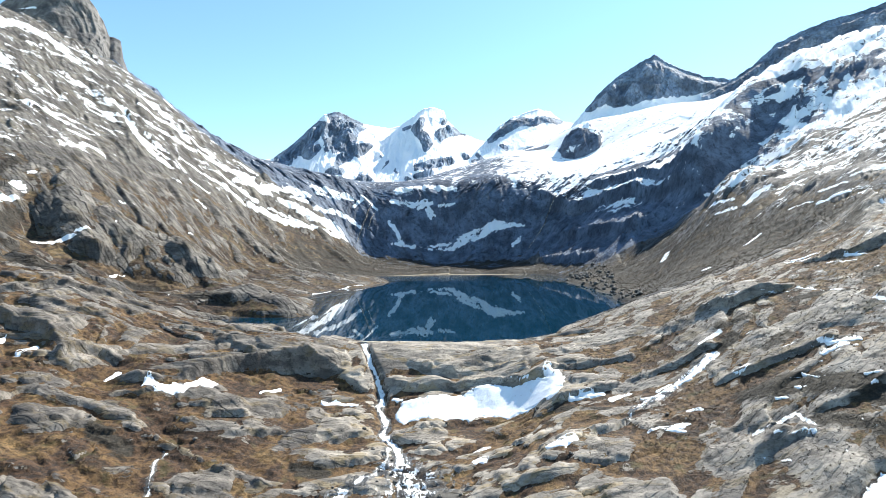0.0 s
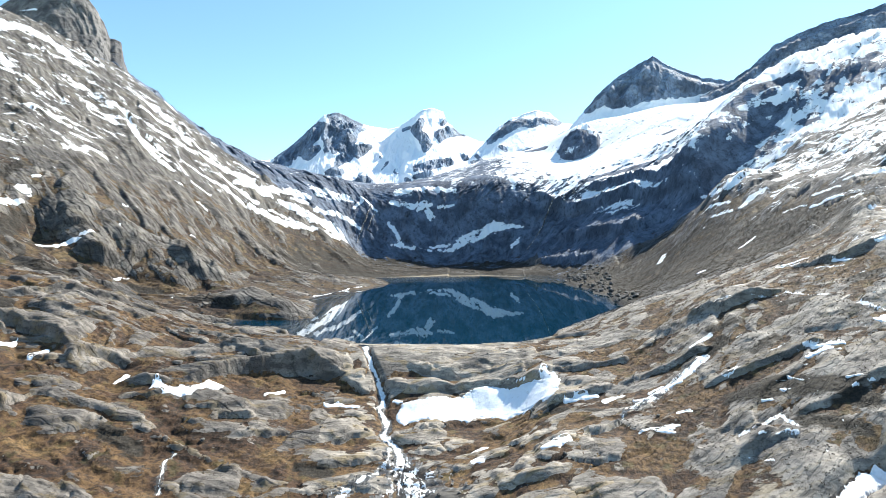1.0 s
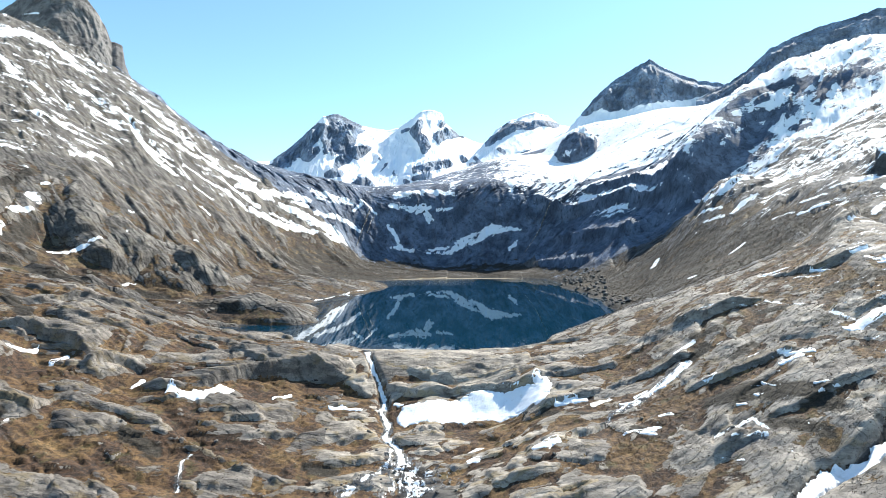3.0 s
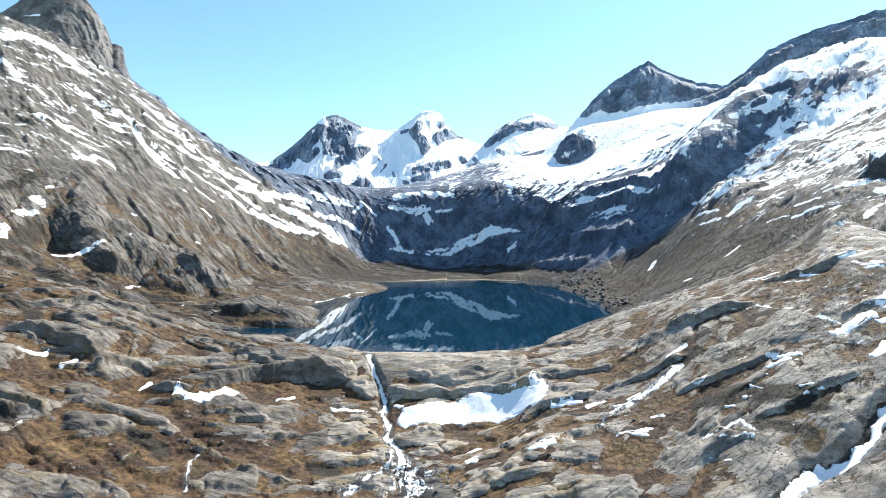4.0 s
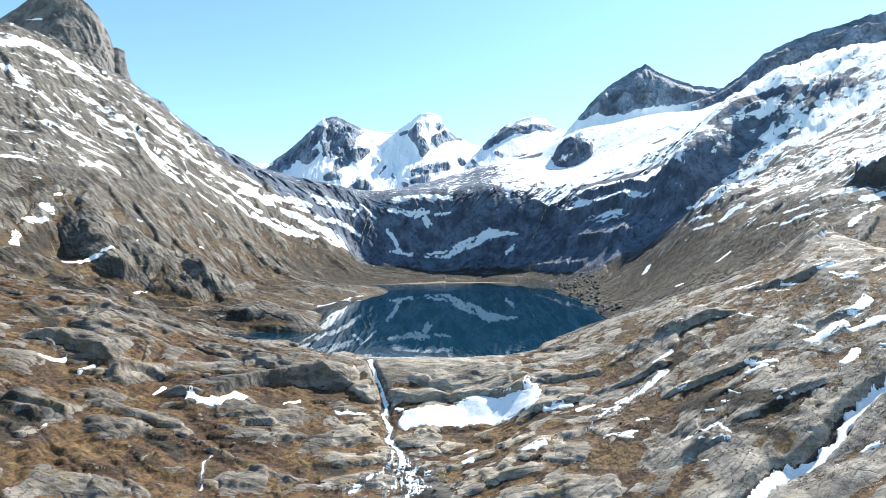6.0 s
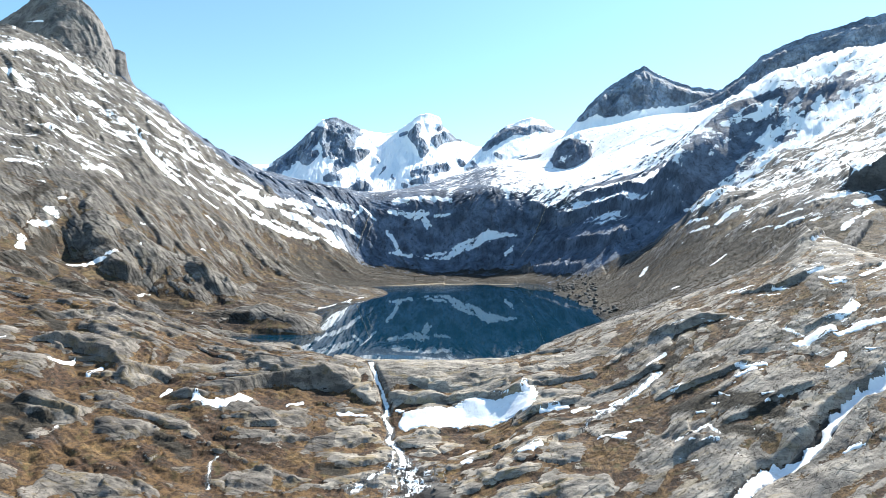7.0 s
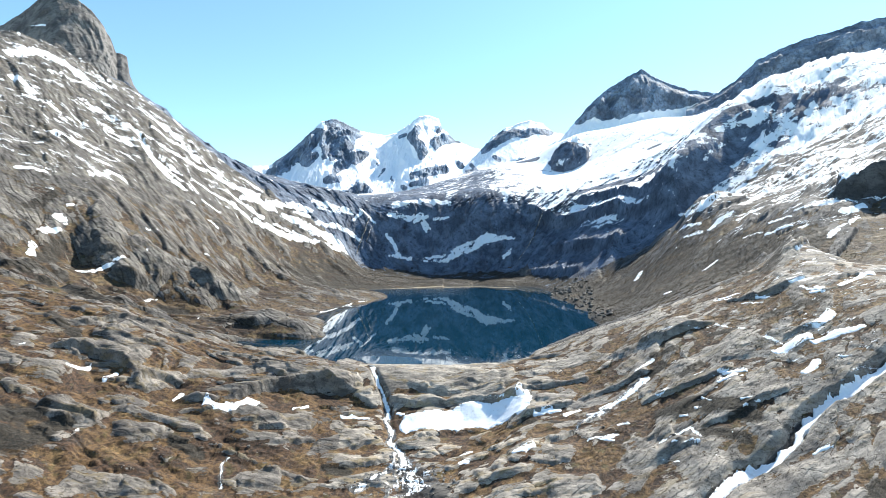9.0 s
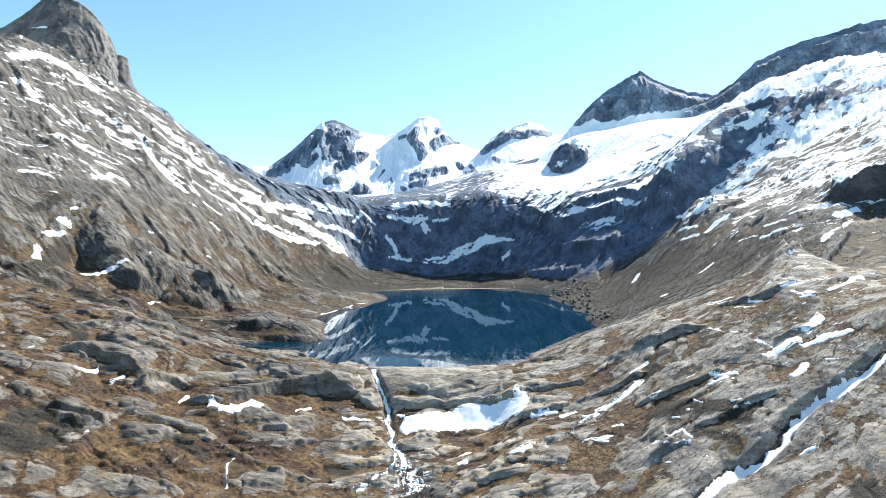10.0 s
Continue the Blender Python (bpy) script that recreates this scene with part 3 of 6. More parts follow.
SNOW += [
    [(461.6, 581.1, 156.9, 6.6), (457, 602.2, 153.4, 5.4)],
    [(386.3, 440.4, 139.7, 5.1), (481.3, 520.4, 162.1, 7.1)],
    [(492, 724.5, 195.7, 6.5), (484.5, 758.7, 199.2, 5.1)],
    [(-360.1, 2492.4, 591.4, 21.6), (-297.8, 2422.4, 537.5, 36.8), (-196, 2302.6, 526.7, 25)],
    [(-207.9, 2164.1, 428.8, 32.9), (-321, 2305.1, 464.8, 20)],
    [(-381, 2369.7, 539.9, 12.9), (-294.4, 2292.4, 462.7, 19.9)],
    [(-509.3, 2150.8, 368.1, 28), (-420.6, 2056.8, 343.7, 17.9), (-587.5, 2182.2, 372.5, 14.2)],
    [(-416.8, 2154.4, 438.6, 11.7), (-462.6, 2150, 402.9, 11.7)],
    [(-570.8, 2257.7, 456.3, 9.8), (-657.7, 2351.3, 434.4, 10.2)],
]
SNOW += [
    [(-556.6, 2530.3, 653.7, 11), (-496.3, 2370.2, 552.7, 10.3), (-456.4, 2297.2, 500.5, 7.5)],
    [(-47.5, 2352.3, 620.7, 30.6), (-22.4, 2385.5, 646.6, 18.1), (-66.1, 2291.2, 574.2, 19.9)],
    [(-159, 2307.2, 540.2, 20), (-134.3, 2187.7, 463.6, 23.8)],
    [(-177.4, 2080.9, 381.1, 31.7), (-106.1, 2009.9, 370.3, 21.9)],
    [(26.7, 2165.3, 459.7, 32.9), (99.6, 2221.6, 450.8, 33.8), (-40.5, 2004.3, 391.3, 21.8)],
    [(128, 1643.9, 332.8, 25.1), (165.8, 1496.3, 300.6, 19.6)],
    [(83.7, 1489.5, 275.1, 16.3), (-167.9, 1966.8, 310.4, 30), (-255.5, 1984.8, 301.8, 17.3)],
    [(206.3, 1557.4, 352.7, 17), (264.6, 1602.7, 382.1, 21), (326.5, 1651.4, 415.1, 18), (365.7, 1666.2, 412.8, 12.7)],
]
SNOW += [
    [(252.9, 1641.2, 403.9, 14.3), (180.7, 1419.2, 288.5, 15.5)],
    [(698.5, 897.8, 402.8, 3), (1092.5, 1362.9, 598.2, 5.2), (1120.2, 1360.3, 618.1, 3.7)],
    [(1156.9, 1377.8, 652.2, 3), (1185.2, 1384.5, 662.7, 3)],
    [(-677.9, 805.2, 410, 1.8), (-1053.6, 1312.6, 633.7, 3.6), (-999.6, 1297.4, 627.4, 3.6), (-731.6, 921, 454.5, 2)],
    [(-959.3, 1280.5, 589.7, 3.5), (-935.2, 1275.9, 590.7, 2.8)],
    [(-921.1, 1256, 566.2, 2.8), (-878.6, 1253.6, 557.2, 4.1)],
    [(-897.4, 1261.2, 571.1, 2.8), (-886.4, 1275.3, 590.5, 1.4)],
]
SNOW += [
    [(-420.3, 476.3, 147.6, 3.8), (-400.1, 486.4, 145.5, 2.2)],
    [(-350.2, 449.9, 108.8, 3.1), (-348.6, 452.7, 115.2, 2.1)],
    [(-343.4, 460.0, 118.7, 2.6), (-341.9, 460.9, 117.7, 1.6)],
    [(-349.3, 433.0, 97.6, 4.0), (-327.3, 423.0, 92.0, 3.4)],
    [(-344.7, 410.0, 82.6, 4.2), (-338.8, 419.0, 85.0, 2.4)],
    [(-323.3, 365.7, 63.4, 2.5), (-336.0, 384.6, 72.0, 3.1)],
]
SNOW += [
    [(-298.3, 382.5, 48.5, 1.3), (-287.3, 397.6, 49.5, 2.7), (-279.8, 404.3, 56.3, 2.8), (-272.5, 410.6, 62.4, 1.9)],
    [(-268.1, 432.2, 64.5, 1.5), (-278.5, 474.3, 62.8, 2.2)],
    [(-235.9, 421.4, 34.9, 1.5), (-229.6, 426.2, 33.6, 1.5)],
    [(-246.9, 392.1, 22.5, 1.4), (-244.0, 403.0, 24.8, 1.9)],
    [(-191.4, 367.7, 11.8, 1.3)],
    [(-279.7, 580.4, 60.1, 1.3), (-269.3, 589.5, 54.8, 1.3)],
]
SNOW += [
    [(-464.8, 530.3, 185.5, 1.8), (-451.1, 550.9, 187.7, 2.5)],
    [(-302.6, 495.9, 87.1, 1.7), (-302.1, 517.4, 85.8, 1.2)],
    [(-245.3, 996.7, 155.8, 6.6), (-211.4, 1018.9, 144.4, 7.9), (-178.8, 1038.3, 136.9, 5.7)],
    [(-227.4, 943.1, 111.2, 5.2), (-195.5, 994.2, 104.1, 5.5), (-164.9, 1007.9, 84.7, 4.4), (-153.5, 1005.8, 73.6, 3.3)],
    [(-277.4, 901.6, 122.0, 8.0), (-235.3, 912.2, 104.6, 9.1), (-194.1, 932.5, 72.6, 7.2), (-173.6, 944.6, 56.1, 4.2)],
    [(-306.8, 900.8, 146.8, 8.0), (-271.3, 951.9, 144.2, 10.5), (-247.0, 959.5, 136.4, 8.5)],
]
SNOW += [
    [(-160.0, 1050.3, 141.2, 4.6), (-130.8, 1038.5, 115.2, 3.4)],
    [(-102.3, 1051.0, 132.0, 4.6), (-58.2, 1047.7, 122.6, 5.8), (-35.2, 1050.5, 129.7, 5.8), (-18.7, 1033.7, 101.3, 3.4)],
    [(-7.4, 1045.7, 122.5, 3.5), (22.6, 1044.9, 124.8, 3.5)],
    [(-92.6, 1073.1, 154.7, 8.3), (-21.8, 1078.8, 163.6, 7.1), (25.4, 1068.4, 156.8, 4.7)],
    [(150.7, 1080.7, 181.7, 10.7), (142.4, 1062.4, 162.2, 4.7)],
    [(237.9, 1044.0, 154.8, 6.9), (263.5, 1030.8, 159.3, 5.7)],
]
SNOW += [
    [(297.4, 858.7, 118.5, 3.8), (332.4, 837.8, 125.5, 3.7)],
    [(324.0, 629.6, 109.8, 4.3), (329.6, 603.4, 116.0, 4.1), (349.0, 609.1, 126.9, 3.4)],
]
BANKS += [
    [(92.1, 116.7, -13.4, 1.3), (100.0, 121.5, -11.0, 1.3), (109.1, 127.0, -8.9, 1.2), (119.7, 126.8, -4.8, 1.3), (130.0, 131.1, 1.2, 1.2), (138.4, 137.3, 6.7, 1.1), (148.7, 140.4, 12.3, 1.3), (162.4, 142.4, 18.8, 1.5), (179.3, 144.6, 29.9, 1.6), (196.2, 146.8, 41.0, 1.4)],
]
SNOW += [
    [(-636.9, 739.3, 362.9, 10.6), (-633.4, 798.7, 372.3, 13.2), (-593.4, 816.6, 348.6, 11.7), (-558.5, 804.4, 317.9, 7.1)],
    [(-588.5, 756.0, 329.6, 6.7), (-574.5, 779.6, 322.2, 6.9)],
    [(-538.3, 749.4, 286.0, 4.2), (-466.3, 767.3, 242.1, 5.1), (-402.9, 811.7, 204.0, 5.4), (-350.9, 886.4, 167.9, 6.9), (-295.8, 897.3, 134.6, 7.9)],
    [(-468.5, 817.5, 262.6, 3.6), (-403.1, 851.5, 214.5, 4.7), (-328.9, 907.2, 160.4, 6.0)],
    [(-388.0, 539.5, 149.5, 3.6), (-403.2, 601.4, 160.5, 5.4), (-386.5, 601.5, 149.1, 3.4)],
    [(-477.3, 606.7, 210.8, 2.7), (-461.2, 617.3, 203.0, 4.1), (-453.5, 648.8, 197.7, 3.6)],
]
SNOW += [
    [(-378.8, 761.1, 170.0, 3.4), (-340.5, 812.2, 136.7, 4.5), (-295.7, 838.4, 102.0, 5.6), (-247.6, 865.8, 79.4, 6.7), (-182.9, 927.6, 60.2, 5.1)],
    [(-463.0, 733.7, 224.7, 2.4), (-411.7, 728.7, 191.3, 2.4), (-358.4, 718.4, 149.7, 2.4)],
    [(-549.0, 650.0, 271.5, 2.2), (-523.0, 673.0, 256.4, 3.0)],
    [(60.5, 190.1, -9.1, 1.2), (68.2, 192.0, -7.8, 1.0)],
    [(63.5, 162.7, -11.1, 0.6), (76.5, 163.7, -9.0, 0.6)],
    [(87.0, 190.8, -1.7, 1.0), (95.6, 194.2, 3.0, 1.5), (103.0, 198.9, 5.5, 1.5)],
]
SNOW += [
    [(99.2, 140.7, -2.8, 0.9), (90.4, 143.5, -4.1, 0.6)],
    [(125.6, 175.4, 15.0, 0.9), (134.0, 170.6, 16.9, 1.1)],
    [(189.1, 214.9, 49.4, 1.3), (190.3, 205.8, 47.8, 1.0)],
    [(108.6, 157.9, 4.3, 0.6)],
    [(85.8, 140.0, -9.9, 0.6), (89.6, 135.8, -8.9, 0.5)],
    [(76.6, 188.5, -6.3, 0.7), (82.1, 190.7, -4.1, 0.7)],
]
SNOW += [
    [(112.2, 140.7, 0.0, 0.4)],
]
SNOW += [
    [(192.2, 222.5, 52.0, 1.3), (197.6, 219.2, 53.1, 1.1)],
    [(189.6, 206.2, 47.4, 1.0), (192.5, 204.9, 48.9, 1.0)],
    [(146.4, 217.2, 29.2, 0.8), (151.4, 201.1, 29.6, 0.7)],
    [(166.9, 228.7, 38.8, 0.8), (172.4, 220.8, 40.4, 0.8)],
    [(162.9, 249.7, 38.2, 1.2), (168.4, 243.3, 40.3, 0.9)],
    [(99.0, 203.9, 8.1, 0.7), (110.1, 209.2, 12.5, 0.8)],
]
SNOW += [
    [(153.1, 186.5, 28.2, 0.9), (155.7, 175.0, 26.5, 0.6)],
]
SNOW += [
    [(88.6, 149.4, -7.3, 0.6), (101.1, 151.0, -1.9, 0.8), (101.2, 143.5, -2.3, 0.8)],
    [(127.1, 148.7, 9.9, 0.6), (120.8, 148.0, 8.1, 0.6)],
    [(101.5, 132.2, -5.0, 0.5)],
    [(78.4, 168.6, -6.8, 0.6), (82.8, 168.7, -6.0, 0.6)],
]
SNOW += [
    [(-99.6, 1022.2, 87.3, 3.4), (-87.4, 1011.0, 68.1, 3.4), (-77.6, 999.9, 51.4, 2.8)],
    [(-63.7, 988.2, 38.4, 1.6), (-20.2, 998.8, 42.6, 2.2), (18.5, 1004.2, 49.2, 3.4), (37.4, 1008.1, 60.3, 3.9), (74.8, 1016.5, 76.0, 4.0), (101.0, 1021.3, 90.7, 4.5), (135.9, 1011.8, 82.6, 2.8)],
    [(139.2, 994.5, 51.5, 2.2), (147.3, 997.6, 60.3, 2.2)],
    [(-50.2, 1049.5, 126.2, 3.5), (-30.4, 1046.1, 122.5, 4.0), (-15.3, 1035.3, 102.5, 2.9)],
    [(-96.8, 1053.8, 134.5, 2.3), (-61.9, 1052.8, 129.9, 2.3)],
]
BARE = []
BARE += [
    [(-501.4, 2459.5, 624.1, 37.3), (-438.3, 2333.5, 532.6, 35.5), (-463.3, 2542.6, 656.7, 27.6)],
    [(-575.8, 2436.9, 579.4, 31.7), (-625.9, 2426.7, 524.9, 26.3), (-525, 2271, 471, 19.7)],
    [(-414.5, 2142.1, 424.9, 14), (-394.5, 2297.8, 500.7, 17.5)],
    [(-110, 2328.4, 607.5, 17.7), (-80.2, 2200.1, 518.3, 21.5), (-64.9, 2091.6, 446.2, 13.6)],
    [(-8.8, 2221.2, 529.9, 14.5), (53, 2291.7, 529.8, 14.9)],
    [(-177.5, 2389.3, 588, 7.8), (-201.6, 2368.2, 552.7, 7.7)],
    [(190.5, 1726.3, 430.7, 16.9), (247.2, 1728.7, 455.7, 17), (314.2, 1683, 454.6, 14.7), (380.9, 1737, 452.1, 11.4)],
    [(-69.8, 1911.3, 334.6, 16.6), (-192.3, 1999.8, 347, 8.7)],
    [(-300.2, 2153.7, 380.3, 14)],
]
BARE += [
    [(233.9, 1461.2, 306.3, 6.4), (262.9, 1444.9, 308.4, 6.3)],
    [(492.2, 800.8, 231.6, 12.5), (454.5, 781.2, 210.1, 13.9), (427.1, 762.5, 181.1, 13.6), (400.7, 760.8, 180.9, 11.9), (403, 774.3, 208.8, 7.8)],
    [(494.6, 820.6, 258.4, 5.5), (469.8, 808.8, 246.7, 7.2), (455.6, 816.1, 257.3, 7.3)],
    [(527, 836.6, 294.7, 4.6), (510.1, 831.6, 284.1, 4.6)],
    [(591, 828, 320, 9.2), (569.8, 823.8, 300.4, 7.3)],
    [(610.7, 810.5, 314.8, 7.2), (583.1, 790.5, 286.7, 5.3)],
    [(642.1, 810.2, 323.7, 7.2), (622.3, 795.8, 301.5, 6.2)],
]
BARE += [
    [(672.2, 825.7, 347, 3.7), (687.1, 827.1, 349.3, 4.6)],
    [(657.6, 801.1, 320.9, 6.2)],
    [(520.6, 803.4, 254.5, 7.2), (502.6, 795.8, 235, 5.3)],
    [(634.5, 755.5, 277.2, 4.2)],
    [(537.9, 750.1, 229.6, 3.3), (522.5, 752.2, 221.6, 3.4)],
    [(485.9, 1157.7, 292.2, 3.8), (512.4, 1160, 302.8, 3.8)],
]
BARE += [
    [(310.3, 1339.8, 305.5, 23.5), (338.2, 1322.0, 316.8, 29.0), (359.2, 1303.1, 303.2, 21.4)],
    [(233.8, 1461.0, 306.3, 8.0), (278.3, 1442.8, 312.8, 9.5)],
]
BARE += [
    [(414.5, 806.5, 237.1, 7.2), (403.9, 763.7, 181.3, 17.0), (439.2, 765.8, 185.9, 18.8), (387.8, 751.8, 156.0, 8.4)],
    [(448.1, 828.0, 262.8, 6.4), (513.2, 852.9, 303.8, 8.5), (574.6, 845.3, 323.3, 6.6), (595.5, 808.2, 305.1, 5.4)],
    [(276.4, 1036.9, 171.3, 8.0), (361.4, 1017.6, 195.2, 10.1), (427.5, 962.0, 216.8, 11.7), (390.9, 779.7, 216.7, 7.0)],
    [(509.8, 815.3, 257.2, 7.3), (542.7, 796.1, 261.7, 6.2)],
    [(455.9, 783.7, 210.6, 10.5), (489.0, 780.5, 218.7, 8.7)],
    [(633.3, 810.5, 319.3, 4.5), (683.6, 828.5, 349.7, 3.7)],
]
BARE += [
    [(348.1, 842.2, 155.8, 9.4), (364.8, 747.6, 162.1, 6.7)],
]
FALLS = []
FALLS += [
    [(-141.8, 1044.0, 126.9, 2.3), (-147.4, 1026.1, 102.1, 2.3), (-154.0, 1009.3, 79.2, 2.2), (-159.1, 984.6, 51.6, 2.2)],
    [(-130.8, 1038.5, 115.2, 1.7), (-139.1, 1023.3, 94.1, 1.7), (-143.1, 1010.9, 75.9, 1.7)],
    [(213.8, 1021.3, 139.2, 2.3), (207.2, 1022.2, 119.0, 2.3), (189.7, 1000.0, 84.6, 2.2), (174.1, 986.2, 60.3, 2.2), (158.3, 976.0, 40.9, 2.2)],
]
RILLS = []
RILLS += [
    [(-18.1, 188.8, 1.4), (-19.1, 174.4, 1.5), (-22, 165.2, 1.7), (-27.9, 159.5, 1.8), (-33.9, 152.7, 1.8)],
    [(-15.8, 183.2, 2.3), (-14.3, 178.1, 5.8), (-11.7, 168.5, 11.8), (-9.5, 160.4, 15.4), (-8, 151, 16.6)],
    [(99.8, 198.5, 1), (89.8, 192, 1.2), (80.9, 187.3, 1.4), (71.4, 183.5, 1.4), (63.9, 177.7, 1.1), (58.1, 169.5, 0.9)],
    [(86.3, 189, 0.9), (75.6, 182.2, 1.1), (66.4, 178.5, 1.1)],
]
RILLS += [
    [(-88.9, 170.1, 0.9), (-90, 165.3, 0.6), (-87.2, 157, 0.8), (-84.5, 149.1, 0.8)],
]
# stream and gully lines: (x, y, half width, depth)
STREAM = [(-37.7, 249.6, 2.7, 0.5), (-35.4, 243.8, 1.8, 1.5), (-32.4, 236, 1.7, 2.5), (-29.4, 230.1, 1.7, 2.5), (-26.9, 224.6, 1.9, 2.5), (-25.2, 216.1, 2.4, 2), (-24.6, 208.4, 2.3, 1), (-21.8, 203, 2.3, 1), (-22.4, 193.5, 2.4, 1), (-18.2, 190.2, 2.4, 1), (-14.7, 180.5, 3, 0.8), (-13.2, 172.9, 3.9, 0.6), (-8.8, 166.2, 8.5, 0.5), (-6.3, 156.9, 11.1, 0.4), (-3.1, 150.5, 11.7, 0.3)]
GULLY = [(90.9, 116.5, 2.8, 2.0), (106.9, 125.5, 2.8, 3.5), (118.3, 126.9, 2.8, 4.6), (128.2, 130.8, 2.8, 5.4), (136.2, 136.4, 2.8, 5.4), (146.3, 139.4, 2.8, 5.4), (159.7, 141.2, 2.8, 4.9), (179.0, 146.6, 2.8, 4.1), (198.3, 151.4, 2.8, 3.4)]


def channel(x, y, line):
    """Depth of a cut along a line of (x, y, half width, depth), and how near the line is (1 on it, 0 at the bank)."""
    cut, close = np.zeros(x.shape), np.zeros(x.shape)
    for a, b in zip(line, line[1:]):
        big = 1.7 * max(a[2], b[2])
        at = np.nonzero((y > min(a[1], b[1]) - big) & (y < max(a[1], b[1]) + big) & (x > min(a[0], b[0]) - big) & (x < max(a[0], b[0]) + big))
        qx, qy = x[at], y[at]
        dx, dy = b[0] - a[0], b[1] - a[1]
        h = np.clip(((qx - a[0]) * dx + (qy - a[1]) * dy) / (dx * dx + dy * dy), 0, 1)
        d = np.hypot(qx - a[0] - h * dx, qy - a[1] - h * dy)
        w = a[2] + (b[2] - a[2]) * h
        k = 1 - smooth(0.55, 1.6, d / w)
        cut[at] = np.maximum(cut[at], k * (a[3] + (b[3] - a[3]) * h))
        close[at] = np.maximum(close[at], np.clip(1 - d / w, 0, 1))
    return cut, close


def saw(q, steep):
    """Tilted slabs in a row: a short steep front, then a long gentle back. Gives height 0..1 and the place on the slab 0..1."""
    f = q - np.floor(q)
    return smooth(0, steep, f) * (1 - f) ** 0.8, f


def ledge_lift(x, y, ledges):
    """Rock ledges along chains of (x, y, face height): a steep face towards the valley mouth, a back that fades away behind it."""
    lift, face = np.zeros(x.shape), np.zeros(x.shape)
    for chain in ledges:
        c = np.array(chain, float)
        reach = 9 * c[:, 2].max() + 12
        box = np.nonzero((x > c[:, 0].min() - reach) & (x < c[:, 0].max() + reach) & (y > c[:, 1].min() - reach) & (y < c[:, 1].max() + reach))
        if not len(box[0]):
            continue
        qx, qy = x[box], y[box]
        qx = qx + 1.3 * layers(qx / 7, qy / 7, 2, 201)
        qy = qy + 1.3 * layers(qx / 7 + 3, qy / 7, 2, 202)
        near, side, high, end = np.full(qx.shape, 1e9), np.zeros(qx.shape), np.zeros(qx.shape), np.zeros(qx.shape)
        for k, (a, b) in enumerate(zip(c, c[1:])):
            dx, dy = b[0] - a[0], b[1] - a[1]
            size = math.hypot(dx, dy) + 1e-6
            t = ((qx - a[0]) * dx + (qy - a[1]) * dy) / size ** 2
            h = np.clip(t, 0, 1)
            d = np.hypot(qx - a[0] - h * dx, qy - a[1] - h * dy)
            s = ((qx - a[0]) * -dy + (qy - a[1]) * dx) / size * (1 if dx > 0 else -1)
            over = np.abs(t - h) * size
            take = d < near
            near = np.where(take, d, near)
            side = np.where(take, s, side)
            high = np.where(take, a[2] + (b[2] - a[2]) * h, high)
            end = np.where(take, over, end)
        w = 0.22 * high + 0.2
        fade = np.exp(-(end / (0.8 * high + 1)) ** 2)
        up = np.where(side < 0, smooth(-1, 0, side / w) - 0.12 * np.exp(np.minimum(side + w, 0) / (1.5 * high + 1)), np.exp(-np.maximum(side, 0) / (2.2 * high + 3)))
        lift[box] = lift[box] + high * fade * (up - 0.1)
        face[box] = np.maximum(face[box], fade * (1 - smooth(0, 1.2, np.abs(side + w / 2) / (w + 0.5))))
    return lift, face


def slabs(x, y, turn, seed, lump=1.0):
    """Ice-worn slabs whose edges run along the bearing turn, more or less lumpy: (height, how rocky)."""
    wx = x + 9 * layers(x / 40, y / 40, 3, 3)
    wy = y + 9 * layers(x / 40 + 5, y / 40, 3, 4)
    a, b = along(wx, wy, turn, 1, 1)
    amount = smooth(-0.25, 0.45, layers(a / 45, b / 26, 2, seed + 1))
    amount2 = smooth(-0.3, 0.4, layers(a / 22, b / 11, 2, seed + 2))
    s1, f1 = saw(b / 21 + 0.55 * layers(a / 38, b / 38, 2, seed + 3), 0.13)
    s2, f2 = saw(b / 7.3 + 0.7 * layers(a / 17, b / 17, 2, seed + 4), 0.16)
    big = layers(a / 40, b / 17, 2, seed, 0.45, "billow")
    fa, fb = along(x, y, turn, 1, 1)
    wa = layers(x / 6, y / 6, 3, seed + 9)
    fa, fb = fa + 1.4 * wa, fb - 1.1 * wa
    c1, e1 = facets(fa / 18, fb / 9, seed + 6)
    c2, e2 = facets(fa / 6.5, fb / 3.4, seed + 7)
    joints = (1 - smooth(0.0, 0.13, e1)) * amount2 + 0.6 * (1 - smooth(0.0, 0.16, e2)) * amount2
    c3, e3 = facets((fa + 0.6 * wa) / 2.6, (fb + 0.4 * wa) / 1.3, seed + 12)
    backs = layers(a / 24, b / 13, 1, seed + 14, 0.4, "billow")
    lift = 0.12 * c3 * (0.2 + amount2) + (0.2 + 0.8 * lump) * (3.0 * amount * s1 + 0.9 * amount2 * s2) + lump * (0.9 * c1 * (0.3 + amount2) + 0.34 * c2 * (0.2 + amount2) + 1.5 * big + 1.5 * backs) - 0.5 * joints - 1.2
    rock = 0.5 * amount * s1 + 0.3 * amount2 * s2 + 0.35 * big + 0.2 * backs + 0.12 * c1 + 0.06 * c2 - 0.3 * joints
    return lift, rock


